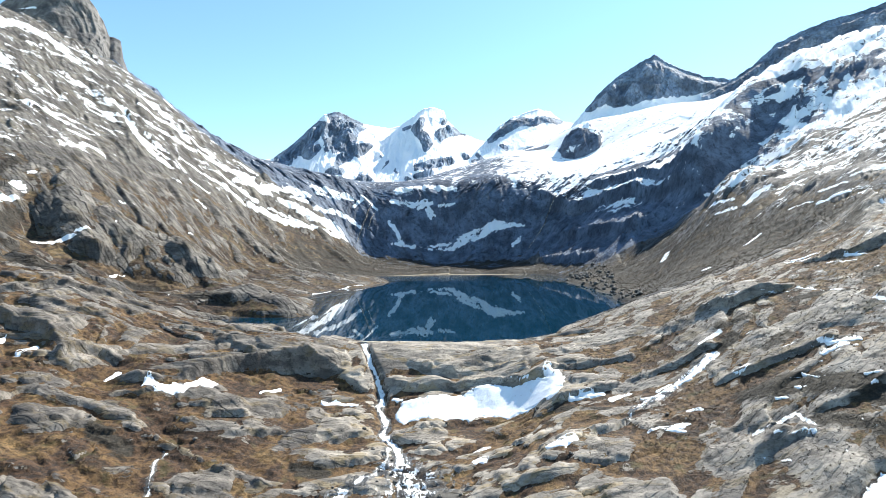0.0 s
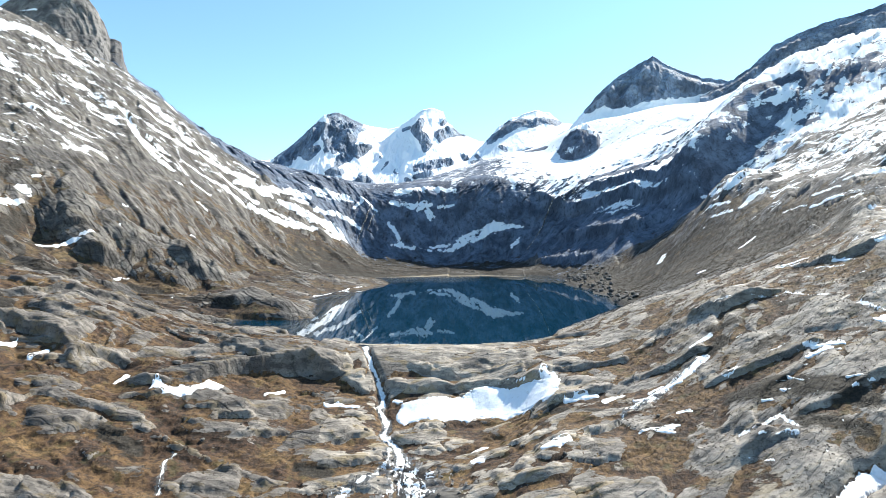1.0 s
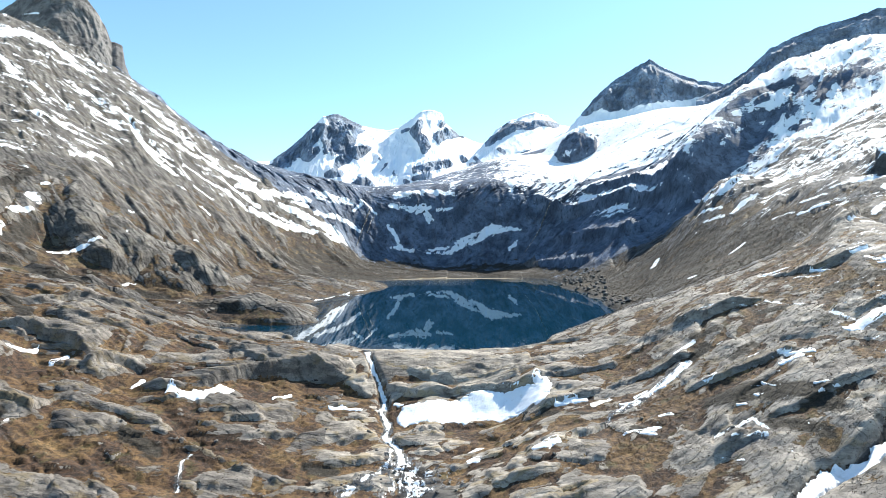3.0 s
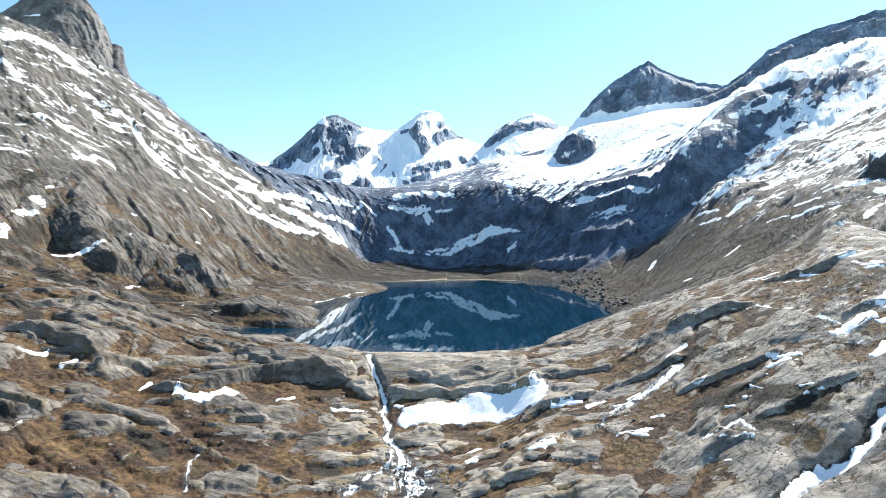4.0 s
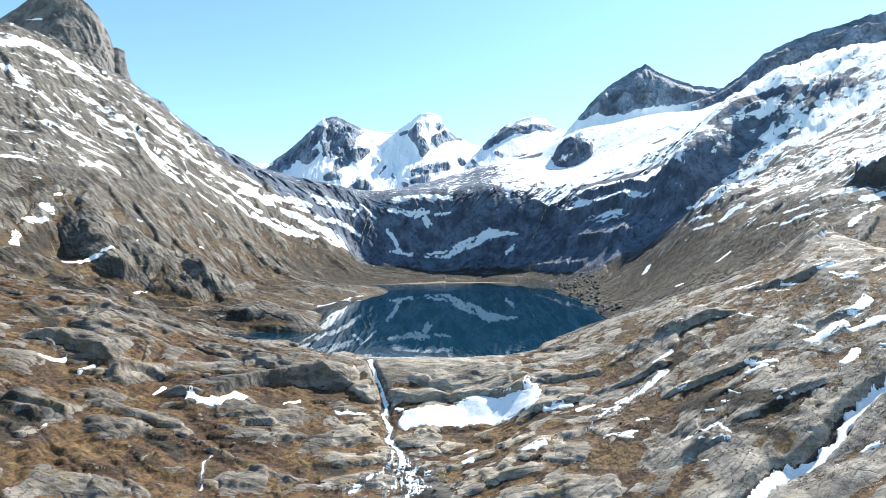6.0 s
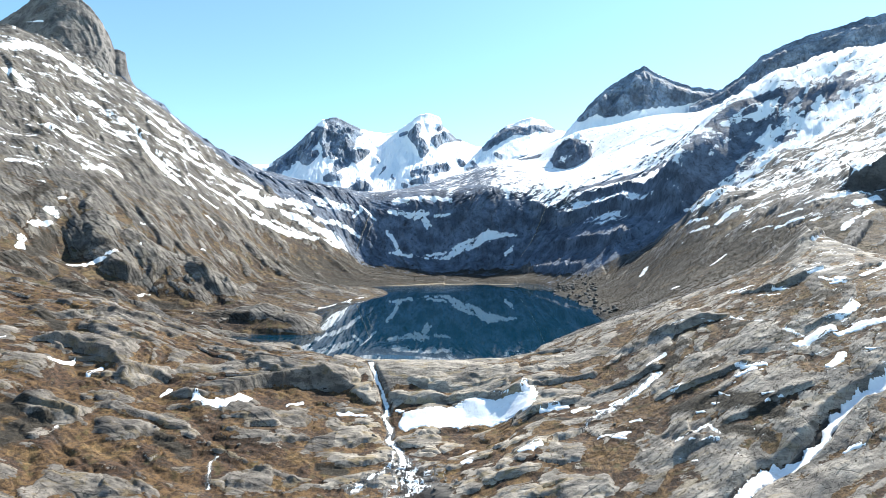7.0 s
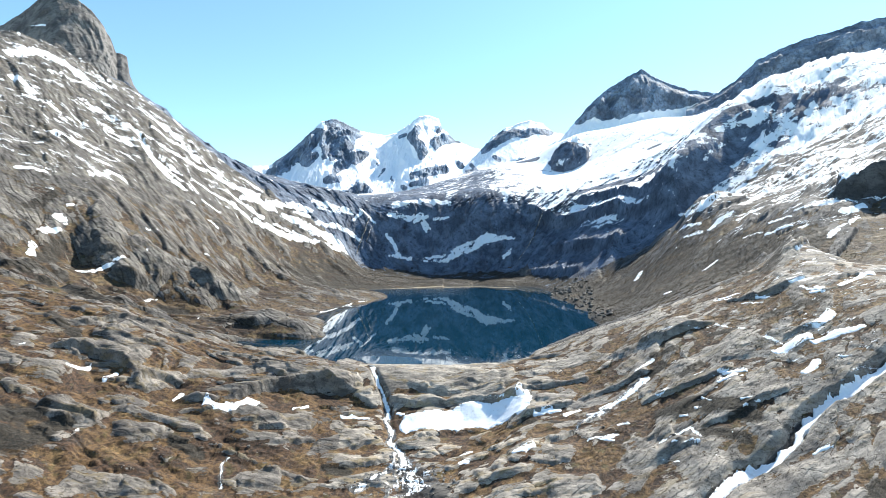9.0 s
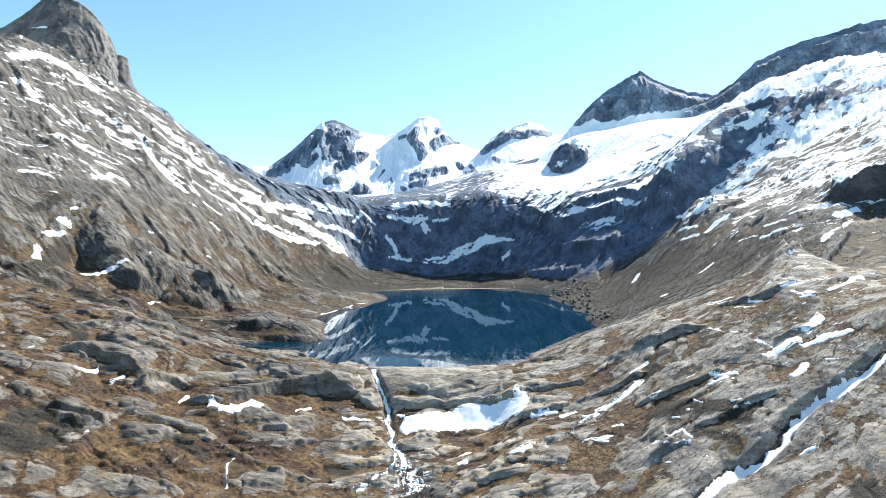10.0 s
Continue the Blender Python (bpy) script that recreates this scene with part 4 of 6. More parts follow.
def crags(x, y, z0):
    """The mountainsides: long slabs and steps slanting down to the lake."""
    left = x < 0
    al, bl = along(x, y, -38, 1, 1)
    ar, br = along(x, y, 40, 1, 1)
    a, b = np.where(left, al, ar), np.where(left, bl, br)
    w = layers(x / 120, y / 120, 2, 60)
    g = layers(a / 150, b / 34 + w, 4, 61, 0.55, "ridged")
    s1, f1 = saw(b / 30 + 1.2 * w, 0.18)
    s2, f2 = saw(b / 11 + 0.9 * layers(a / 40, b / 30, 2, 65), 0.2)
    some = smooth(-0.3, 0.4, layers(a / 90, b / 50, 2, 66))
    g2 = layers(x / 22, y / 22, 3, 71, 0.55, "ridged")
    wa = layers(x / 22, y / 22, 3, 83)
    c1, e1 = facets((a + 6 * wa) / 80, (b - 4 * wa) / 24, 85)
    c2, e2 = facets((a + 6 * wa) / 26, (b - 4 * wa) / 8, 86)
    level = (1 - 0.85 * smooth(1060, 1110, y)) * (1 - 0.75 * np.maximum(smooth(560, 700, y), smooth(60, 160, x)) * (1 - smooth(np.where(y > 640, 8, 25), np.where(y > 640, 32, 75), z0 - 0.1 * np.maximum(x, 0) * (y < 640))))
    lift = level * smooth(0.5, 18, z0) * (2.4 * g + 0.8 * g2 + 2.2 * c1 + 0.8 * c2 - 0.9 * (1 - smooth(0, 0.12, e1)) + some * (6.5 * s1 + 3.0 * s2) - 3) + 0.7 * layers(x / 9, y / 9, 2, 73)
    return lift, 0.25 + 0.2 * g + 0.2 * g2 + 0.22 * c1 + 0.15 * c2 + 0.4 * some * s1


def relief(x, y, z0):
    """Rock forms laid over the broad ground: (height to add, how rocky, near share)."""
    shape = x.shape
    x, y, z0 = x.ravel(), y.ravel(), z0.ravel()
    near = 1 - smooth(300, 520, y + 1.2 * np.maximum(z0 - 25, 0))
    right = smooth(25, 85, x - 0.06 * y)
    left = smooth(10, 80, -x - 0.05 * y)
    lift, rock = np.zeros_like(x), np.zeros_like(x)
    for share, turn, seed, lump in ((right, 36, 11, 0.5), (left, -12, 23, 0.9), (np.clip(1 - right - left, 0, 1), 5, 37, 0.8)):
        at = np.nonzero(share * near > 0.002)[0]
        if len(at):
            up, r = slabs(x[at], y[at], turn, seed, lump)
            lift[at] += share[at] * near[at] * up
            rock[at] += share[at] * near[at] * r
    at = np.nonzero((near > 0.002) & (y > 285) & (x < 0))[0]
    if len(at):
        knolls = layers(x[at] / 55, y[at] / 42, 3, 81, 0.5, "billow") * smooth(285, 330, y[at]) * smooth(4, 20, z0[at]) * smooth(20, 60, -x[at])
        lift[at] += 11 * near[at] * knolls
        rock[at] += 0.5 * near[at] * knolls
    at = np.nonzero(near < 0.998)[0]
    if len(at):
        up, r = crags(x[at], y[at], z0[at])
        lift[at] += (1 - near[at]) * up
        rock[at] += (1 - near[at]) * r
    return lift.reshape(shape), rock.reshape(shape), near.reshape(shape)


def knoll_lift(x, y, knolls):
    """Rounded rock knolls of (x, y, half length, half width, height, bearing), steeper on the side of the valley mouth."""
    lift = np.zeros(x.shape)
    for kx, ky, long, wide, high, turn in knolls:
        at = np.nonzero(np.hypot(x - kx, y - ky) < 1.6 * long)
        if not len(at[0]):
            continue
        a, b = along(x[at] - kx, y[at] - ky, turn, long, wide)
        a = a + 0.22 * layers(a * 1.5 + kx, b * 1.5, 3, 601)
        b = b + 0.22 * layers(a * 1.5, b * 1.5 + ky, 3, 602)
        b = np.where(b < 0, b * 1.25, b * 0.8)
        r = np.abs(a) ** 2.4 + np.abs(b) ** 2.4
        lift[at] += high * np.clip(1 - r, 0, 1) ** 0.9 * (1 + 0.3 * layers(a * 3, b * 3, 4, 603, 0.6))
    return lift


def mound_lift(x, y, chains):
    """Low whalebacks of rock along chains of (x, y, z, radius)."""
    lift = np.zeros(x.shape)
    for chain in chains:
        best = np.zeros(x.shape)
        for a, b in zip(chain, chain[1:] if len(chain) > 1 else chain):
            big = 2.4 * max(a[3], b[3])
            at = np.nonzero((x > min(a[0], b[0]) - big) & (x < max(a[0], b[0]) + big) & (y > min(a[1], b[1]) - big) & (y < max(a[1], b[1]) + big))
            if not len(at[0]):
                continue
            qx, qy = x[at], y[at]
            qx, qy = qx + 1.6 * layers(qx / 8, qy / 8, 2, 621), qy + 1.6 * layers(qx / 8, qy / 8 + 4, 2, 622)
            dx, dy = b[0] - a[0], b[1] - a[1]
            h = np.clip(((qx - a[0]) * dx + (qy - a[1]) * dy) / (dx * dx + dy * dy + 1e-6), 0, 1)
            r = a[3] + (b[3] - a[3]) * h
            oy = qy - a[1] - h * dy
            d = np.hypot(qx - a[0] - h * dx, np.where(oy < 0, oy, 0.5 * oy)) / (1.15 * r)
            best[at] = np.maximum(best[at], np.where(qx > 60, 0.16, 0.42) * r * (1 - d ** 3).clip(0, 1) ** 0.6)
        lift = np.maximum(lift, best)
    return lift


def terraces(x, y, z, tall, seed):
    """What turns a gentle slope into flat treads and short steep risers of that height."""
    bed = z + 0.9 * layers(x / 26, y / 26, 3, seed)
    f = bed / tall - np.floor(bed / tall)
    return tall * (smooth(0.74, 1.0, f) - f + 0.4)


def terrain(x, y):
    z0 = broad(x, y)
    lift, rock, near = relief(x, y, z0)
    calm = smooth(-2.5, 5.0, z0)
    wet = smooth(236, 262, y) * (1 - smooth(60, 110, np.abs(x)) * smooth(3, 12, z0))
    lift = lift * (1 - wet * (1 - calm))
    up, face = ledge_lift(x, y, LEDGES)
    cut, stream = channel(x, y, STREAM)
    cut2, gully = channel(x, y, GULLY)
    # the rock sill that holds the lake
    sill = 0.3 + 0.35 * layers(x / 9, y / 5, 2, 77) - 0.02 * (y - 250 - 0.0012 * x * x) ** 2 - 0.02 * np.maximum(np.abs(x) - 80, 0)
    up = up + knoll_lift(x, y, KNOLLS) + mound_lift(x, y, ROCK)
    z = z0 + lift + up
    dry = near * (1 - wet) * smooth(-0.25, 0.3, layers(x / 37, y / 30, 2, 78)) * (1 - 0.6 * smooth(40, 110, x))
    z = z + 0.34 * dry * terraces(x, y, z, 2.7, 611)
    z = z + 0.3 * dry * terraces(x, y, z, 0.9, 613)
    z = np.maximum(z - cut2, sill) - cut
    z = z + 2.0 * smooth(0.0, 1.3, z) * smooth(262, 278, y)
    return z, rock + 0.3 * face + np.clip(0.12 * up, -0.3, 0.5), near, stream, gully


# ---- materials ----
class Nodes:
    def __init__(self, name):
        self.mat = bpy.data.materials.new(name)
        self.mat.use_nodes = True
        self.tree = self.mat.node_tree
        self.bsdf = self.tree.nodes["Principled BSDF"]

    def add(self, kind, **values):
        n = self.tree.nodes.new(kind)
        if "operation" in values:
            n.operation = values["operation"]
        if "data_type" in values:
            n.data_type = values["data_type"]
        if "attribute_name" in values:
            n.attribute_name = values["attribute_name"]
        if "feature" in values:
            n.feature = values["feature"]
        if "interpolation_type" in values:
            n.interpolation_type = values["interpolation_type"]
        return n

    def link(self, a, b):
        self.tree.links.new(a, b)

    def value(self, socket, v):
        if isinstance(v, bpy.types.NodeSocket):
            self.link(v, socket)
        else:
            socket.default_value = v

    def math(self, op, a, b=0.0, c=None):
        n = self.add("ShaderNodeMath", operation=op)
        self.value(n.inputs[0], a)
        self.value(n.inputs[1], b)
        if c is not None:
            self.value(n.inputs[2], c)
        return n.outputs[0]

    def step(self, v, low, high):
        n = self.add("ShaderNodeMapRange", interpolation_type="SMOOTHSTEP")
        self.value(n.inputs["Value"], v)
        self.value(n.inputs["From Min"], low)
        self.value(n.inputs["From Max"], high)
        return n.outputs[0]

    def mix(self, f, a, b):
        n = self.add("ShaderNodeMix", data_type="RGBA")
        self.value(n.inputs[0], f)
        for socket, v in ((n.inputs[6], a), (n.inputs[7], b)):
            self.value(socket, v if isinstance(v, bpy.types.NodeSocket) else (*v, 1))
        return n.outputs[2]

    def attr(self, name):
        return self.add("ShaderNodeAttribute", attribute_name=name).outputs["Fac"]

    def place(self, scale=(1, 1, 1), turn=(0, 0, 0)):
        g = self.add("ShaderNodeNewGeometry")
        m = self.add("ShaderNodeMapping")
        self.link(g.outputs["Position"], m.inputs["Vector"])
        m.inputs["Rotation"].default_value = [radians(a) for a in turn]
        m.inputs["Scale"].default_value = scale
        return m.outputs[0]

    def noise(self, where, scale, detail=4, rough=0.55, warp=0.0):
        n = self.add("ShaderNodeTexNoise")
        self.link(where, n.inputs["Vector"])
        n.inputs["Scale"].default_value, n.inputs["Detail"].default_value = scale, detail
        n.inputs["Roughness"].default_value, n.inputs["Distortion"].default_value = rough, warp
        return n.outputs["Fac"]

    def bump(self, height, strength, distance):
        n = self.add("ShaderNodeBump")
        self.value(n.inputs["Height"], height)
        n.inputs["Distance"].default_value = distance
        self.value(n.inputs["Strength"], strength)
        self.link(n.outputs[0], self.bsdf.inputs["Normal"])

    def finish(self, color, rough, specular=0.3):
        self.value(self.bsdf.inputs["Base Color"], color if isinstance(color, bpy.types.NodeSocket) else (*color, 1))
        self.value(self.bsdf.inputs["Roughness"], rough)
        self.value(self.bsdf.inputs["Specular IOR Level"], specular)
        return self.mat


def ground_material(name, turn, grain, streak, tint=(1, 1, 1), lichen=0.5, patchy=1.5, drift=0.35, snow_edge=1.0, ledge=1.0, pale=1.0, upright=0.8, brown=(1, 1, 1)):
    """Ice-worn gneiss with turf, heath and snow. turn: bearing of the rock's bands; grain: size of the finest marks in metres; streak: how long the bands are;
    lichen: share of ochre lichen; patchy: how broken the turf is; drift, snow_edge: fineness and raggedness of the snow's rim; ledge: depth of the small steps; pale: share of pale bands;
    upright: how far marks are drawn out downwards (less: longer); brown: tint of the turf."""
    n = Nodes(name)
    flat = n.place()
    bands = n.place((1 / streak, 1, upright), (0, 0, -turn))
    long = n.place((1.6 / streak, 1, 0.5), (0, 0, -turn))
    fine = n.noise(flat, 0.9 / grain, 5, 0.62)
    coarse = n.noise(flat, 0.075 / grain, 4, 0.55, 0.3)
    lines = n.noise(bands, 0.42 / grain, 6, 0.66, 0.1)
    broad_lines = n.noise(bands, 0.11 / grain, 5, 0.6, 0.3)
    # tint scales the rock colours; for the peaks it includes painted haze
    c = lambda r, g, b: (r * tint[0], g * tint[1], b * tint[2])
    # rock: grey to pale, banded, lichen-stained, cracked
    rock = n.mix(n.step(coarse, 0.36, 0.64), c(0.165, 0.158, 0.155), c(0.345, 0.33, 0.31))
    rock = n.mix(n.math("MULTIPLY", n.step(lines, 0.52, 0.38), 0.5), rock, c(0.095, 0.09, 0.086))
    rock = n.mix(n.math("MULTIPLY", n.step(lines, 0.55, 0.66), 0.55 * pale), rock, c(0.50, 0.48, 0.45))
    rock = n.mix(n.math("MULTIPLY", n.step(broad_lines, 0.54, 0.64), 0.65 * pale), rock, c(0.53, 0.50, 0.46))
    rock = n.mix(n.math("MULTIPLY", n.step(n.noise(long, 0.21 / grain, 6, 0.66, 0.3), 0.52, 0.62), lichen), rock, c(0.27, 0.215, 0.115))
    rock = n.mix(n.math("MULTIPLY", n.step(n.noise(long, 0.33 / grain, 5, 0.68), 0.55, 0.65), 0.7), rock, c(0.062, 0.060, 0.058))
    rock = n.mix(n.math("MULTIPLY", n.step(fine, 0.46, 0.36), 0.5), rock, c(0.06, 0.057, 0.054))
    # small steps in the rock, and the joints that run along them
    across = n.add("ShaderNodeSeparateXYZ")
    n.link(n.place((1, 1, 1), (0, 0, -turn)), across.inputs[0])
    warp = n.noise(flat, 0.07 / grain, 4, 0.5)
    steps = []
    for size, sway in ((3.9 * grain, 2.6), (1.7 * grain, 4.0)):
        q = n.math("ADD", n.math("DIVIDE", across.outputs[1], size), n.math("ADD", n.math("MULTIPLY", warp, sway), n.math("DIVIDE", across.outputs[2], 3.5 * size)))
        f = n.math("FRACT", q)
        steps.append((n.math("MULTIPLY", n.step(f, 0.0, 0.16), n.math("SUBTRACT", 1.0, f)), n.step(f, 0.09, 0.02)))
    some = n.step(n.noise(flat, 0.13 / grain, 3, 0.5), 0.42, 0.58)
    joint = n.math("MULTIPLY", n.math("MULTIPLY", steps[0][1], some), n.math("MULTIPLY", n.step(fine, 0.40, 0.56), 0.38))
    rock = n.mix(joint, rock, c(0.05, 0.047, 0.044))
    sway = n.add("ShaderNodeTexNoise")
    n.link(flat, sway.inputs["Vector"])
    sway.inputs["Scale"].default_value = 0.35 / grain
    shifted = n.add("ShaderNodeVectorMath", operation="MULTIPLY_ADD")
    n.link(sway.outputs["Color"], shifted.inputs[0])
    shifted.inputs[1].default_value = (1.6 * grain, 1.6 * grain, 1.6 * grain)
    n.link(flat, shifted.inputs[2])
    turned = n.add("ShaderNodeMapping")
    n.link(shifted.outputs[0], turned.inputs["Vector"])
    turned.inputs["Rotation"].default_value = (0, 0, radians(-turn))
    turned.inputs["Scale"].default_value = (0.42, 1, 0.7)
    cracks = []
    for size, wide in ((0.24, 0.030), (0.62, 0.045)):
        crack = n.add("ShaderNodeTexVoronoi", feature="DISTANCE_TO_EDGE")
        n.link(turned.outputs[0], crack.inputs["Vector"])
        crack.inputs["Scale"].default_value = size / grain
        cracks.append(n.step(crack.outputs["Distance"], wide, 0.3 * wide))
    crack = n.math("MAXIMUM", n.math("MULTIPLY", cracks[0], n.step(broad_lines, 0.44, 0.56)), n.math("MULTIPLY", cracks[1], n.step(coarse, 0.56, 0.42)))
    crack = n.math("MULTIPLY", crack, n.step(fine, 0.40, 0.56))
    rock = n.mix(n.math("MULTIPLY", crack, 0.55), rock, c(0.045, 0.042, 0.04))
    # turf: straw, brown grass, moss and dark heather
    tuft = n.noise(flat, 0.55 / grain, 5, 0.68, 0.3)
    turf = n.mix(n.step(tuft, 0.36, 0.62), (0.034, 0.019, 0.009), (0.135, 0.080, 0.034))
    turf = n.mix(n.math("MULTIPLY", n.step(n.noise(flat, 0.10 / grain, 4, 0.6), 0.53, 0.64), 0.75), turf, n.mix(n.step(tuft, 0.40, 0.60), (0.075, 0.050, 0.018), (0.205, 0.132, 0.056)))
    turf = n.mix(n.math("MULTIPLY", n.step(coarse, 0.46, 0.57), 0.85), turf, n.mix(n.step(tuft, 0.42, 0.60), (0.017, 0.011, 0.008), (0.068, 0.037, 0.021)))
    turf = n.mix(n.math("MULTIPLY", n.step(n.noise(flat, 0.17 / grain, 4, 0.6), 0.57, 0.67), 0.5), turf, (0.075, 0.066, 0.022))
    turf = n.mix(1.0, turf, brown)
    turf.node.blend_type = "MULTIPLY"
    rag = n.noise(n.place((0.55, 1, 1), (0, 0, -turn)), 0.26 / grain, 8, 0.68, 0.4)
    veg_on = n.step(n.math("ADD", n.attr("veg"), n.math("MULTIPLY", n.math("SUBTRACT", rag, 0.5), patchy)), 0.46, 0.54)
    color = n.mix(veg_on, rock, turf)
    # birch scrub and heather, leafless
    scrub = n.mix(n.step(fine, 0.36, 0.64), (0.013, 0.011, 0.008), (0.040, 0.032, 0.022))
    scrub_on = n.step(n.math("ADD", n.attr("scrub"), n.math("MULTIPLY", n.math("SUBTRACT", n.noise(bands, 0.2 / grain, 6, 0.7), 0.5), 1.2)), 0.42, 0.6)
    color = n.mix(scrub_on, color, scrub)
    # dark rock: wet along stream and shore, painted shade along the gully
    dark_on = n.step(n.math("ADD", n.attr("dark"), n.math("MULTIPLY", n.math("SUBTRACT", lines, 0.5), 0.9)), 0.4, 0.7)
    color = n.mix(n.math("MULTIPLY", dark_on, 0.8), color, (0.035, 0.034, 0.034))
    # snow
    snow_on = n.step(n.math("ADD", n.attr("snow"), n.math("ADD", n.math("MULTIPLY", n.math("SUBTRACT", n.noise(n.place((1 / streak, 1, 0.8), (0, 0, -turn)), drift / grain, 8, 0.66, 0.2), 0.5), 1.25 * snow_edge),
                                                          n.math("MULTIPLY", n.math("SUBTRACT", fine, 0.5), 0.35 * snow_edge))), 0.47, 0.53)
    color = n.mix(snow_on, color, (0.84, 0.86, 0.88))
    bare = n.math("SUBTRACT", 1.0, n.math("MAXIMUM", veg_on, snow_on))
    cut = n.math("SUBTRACT", n.math("ADD", n.math("MULTIPLY", steps[0][0], n.math("MULTIPLY", some, 0.4 * ledge)), n.math("MULTIPLY", steps[1][0], 0.1 * ledge)), n.math("MULTIPLY", crack, 0.25 * ledge))
    height = n.math("ADD", n.math("MULTIPLY", cut, bare), n.math("ADD", n.math("MULTIPLY", tuft, n.math("MULTIPLY_ADD", veg_on, 0.35, 0.25)), n.math("MULTIPLY", snow_on, 0.3)))
    n.bump(height, 1.0, grain * 1.1)
    rough = n.math("SUBTRACT", 0.86, n.math("MULTIPLY", n.step(broad_lines, 0.55, 0.7), 0.25))
    return n.finish(color, rough, 0.35)


ground_mat = {
    "middle": ground_material("slabs_and_turf", 8, 1.0, 4.0, (0.94, 0.875, 0.78), 0.6, ledge=0.5),
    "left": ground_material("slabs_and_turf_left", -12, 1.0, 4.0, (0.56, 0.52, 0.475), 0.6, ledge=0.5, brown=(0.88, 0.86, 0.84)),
    "right": ground_material("slabs_and_turf_right", 36, 1.0, 7.0, (0.90, 0.845, 0.77), 0.4, ledge=0.8, pale=0.75),
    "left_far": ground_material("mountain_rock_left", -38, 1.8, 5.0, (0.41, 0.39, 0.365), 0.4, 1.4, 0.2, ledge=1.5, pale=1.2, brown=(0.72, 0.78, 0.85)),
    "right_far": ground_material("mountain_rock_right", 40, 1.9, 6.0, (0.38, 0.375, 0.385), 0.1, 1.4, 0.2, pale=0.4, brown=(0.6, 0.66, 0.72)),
    # dark blue tint paints the wall's sky-lit shade into its rock colour
    "cirque": ground_material("cliff_rock_shade_tint", 5, 2.4, 1.5, (0.42, 0.55, 0.80), 0.0, 1.4, 0.2, 0.8, 0.6, 0.2, 0.25, (0.8, 0.9, 1.0)),
    # blue, lifted tint: distance haze put into the peaks' rock colour
    "peak": ground_material("peak_rock_hazed", 0, 4.5, 1.0, (0.66, 0.88, 1.22), 0.0, 1.0, 0.22, 0.85, 0.6, 0.3),
    "tower": ground_material("tower_rock", -50, 3.2, 3.0, (0.50, 0.49, 0.49), 0.0, 1.0, 0.1, 0.3, 0.6, 0.5, 0.35),
}


def snow_material():
    n = Nodes("old_snow")
    flat = n.place()
    dirt = n.noise(flat, 0.35, 6, 0.65, 0.3)
    cups = n.noise(flat, 1.6, 4, 0.6)
    color = n.mix(n.step(dirt, 0.55, 0.72), (0.86, 0.88, 0.90), (0.70, 0.70, 0.68))
    n.bump(n.math("ADD", cups, dirt), 0.35, 0.25)
    return n.finish(color, 0.6, 0.3)


def water_material():
    n = Nodes("lake_water")
    across = n.add("ShaderNodeSeparateXYZ")
    n.link(n.place(), across.inputs[0])
    # a breeze ruffles the far end
    far = n.math("ADD", across.outputs[1], n.math("MULTIPLY", n.noise(n.place((0.25, 1, 1)), 0.02, 3, 0.5), 160.0))
    ruffled = n.math("MULTIPLY", n.step(far, 720.0, 790.0), n.step(across.outputs[0], 110.0, 0.0))
    ripples = n.noise(n.place((0.10, 1.0, 1.0)), 0.35, 3, 0.5)
    n.bump(n.math("ADD", ripples, n.math("MULTIPLY", n.noise(n.place((0.25, 1.0, 1.0)), 1.1, 2, 0.5), 0.3)), n.math("MULTIPLY_ADD", ruffled, 0.35, 0.007), 0.3)
    n.bsdf.inputs["IOR"].default_value = 1.333
    return n.finish((0.0025, 0.021, 0.041), n.math("MULTIPLY_ADD", ruffled, 0.15, 0.012), 0.5)


def stream_material():
    n = Nodes("white_water")
    flat = n.place((1, 0.35, 1))
    foam = n.noise(flat, 0.32, 7, 0.7, 0.5)
    on = n.step(n.math("ADD", n.attr("foam"), n.math("MULTIPLY", n.math("SUBTRACT", foam, 0.5), 1.9)), 0.44, 0.54)
    color = n.mix(n.math("MULTIPLY", on, 0.9), n.mix(n.step(foam, 0.4, 0.6), (0.06, 0.054, 0.046), (0.22, 0.205, 0.185)), (0.82, 0.85, 0.87))
    n.bump(foam, 0.6, 0.3)
    return n.finish(color, n.math("MULTIPLY_ADD", on, 0.5, 0.12), 0.5)


snow_mat, water_mat, stream_mat = snow_material(), water_material(), stream_material()

# ---- meshes from grids ----
def grid_mesh(name, points, keep, material, fields):
    """One smooth mesh from an array of points (rows, columns, 3); keep: which quads belong to it; fields: values per point."""
    rows, cols = points.shape[:2]
    index = np.arange(rows * cols).reshape(rows, cols)
    quads = np.stack([index[:-1, :-1], index[:-1, 1:], index[1:, 1:], index[1:, :-1]], -1)[keep]
    used, faces = np.unique(quads, return_inverse=True)
    faces = faces.reshape(-1, 4)
    me = bpy.data.meshes.new(name)
    me.vertices.add(len(used))
    me.vertices.foreach_set("co", points.reshape(-1, 3)[used].astype(np.float32).ravel())
    me.loops.add(faces.size)
    me.loops.foreach_set("vertex_index", faces.astype(np.int32).ravel())
    me.polygons.add(len(faces))
    me.polygons.foreach_set("loop_start", np.arange(0, faces.size, 4, dtype=np.int32))
    me.update(calc_edges=True)
    me.polygons.foreach_set("use_smooth", np.ones(len(faces), bool))
    for key, values in fields.items():
        me.attributes.new(key, "FLOAT", "POINT").data.foreach_set("value", values.ravel()[used].astype(np.float32))
    me.materials.append(material)
    me.update()
    return new(name, me)


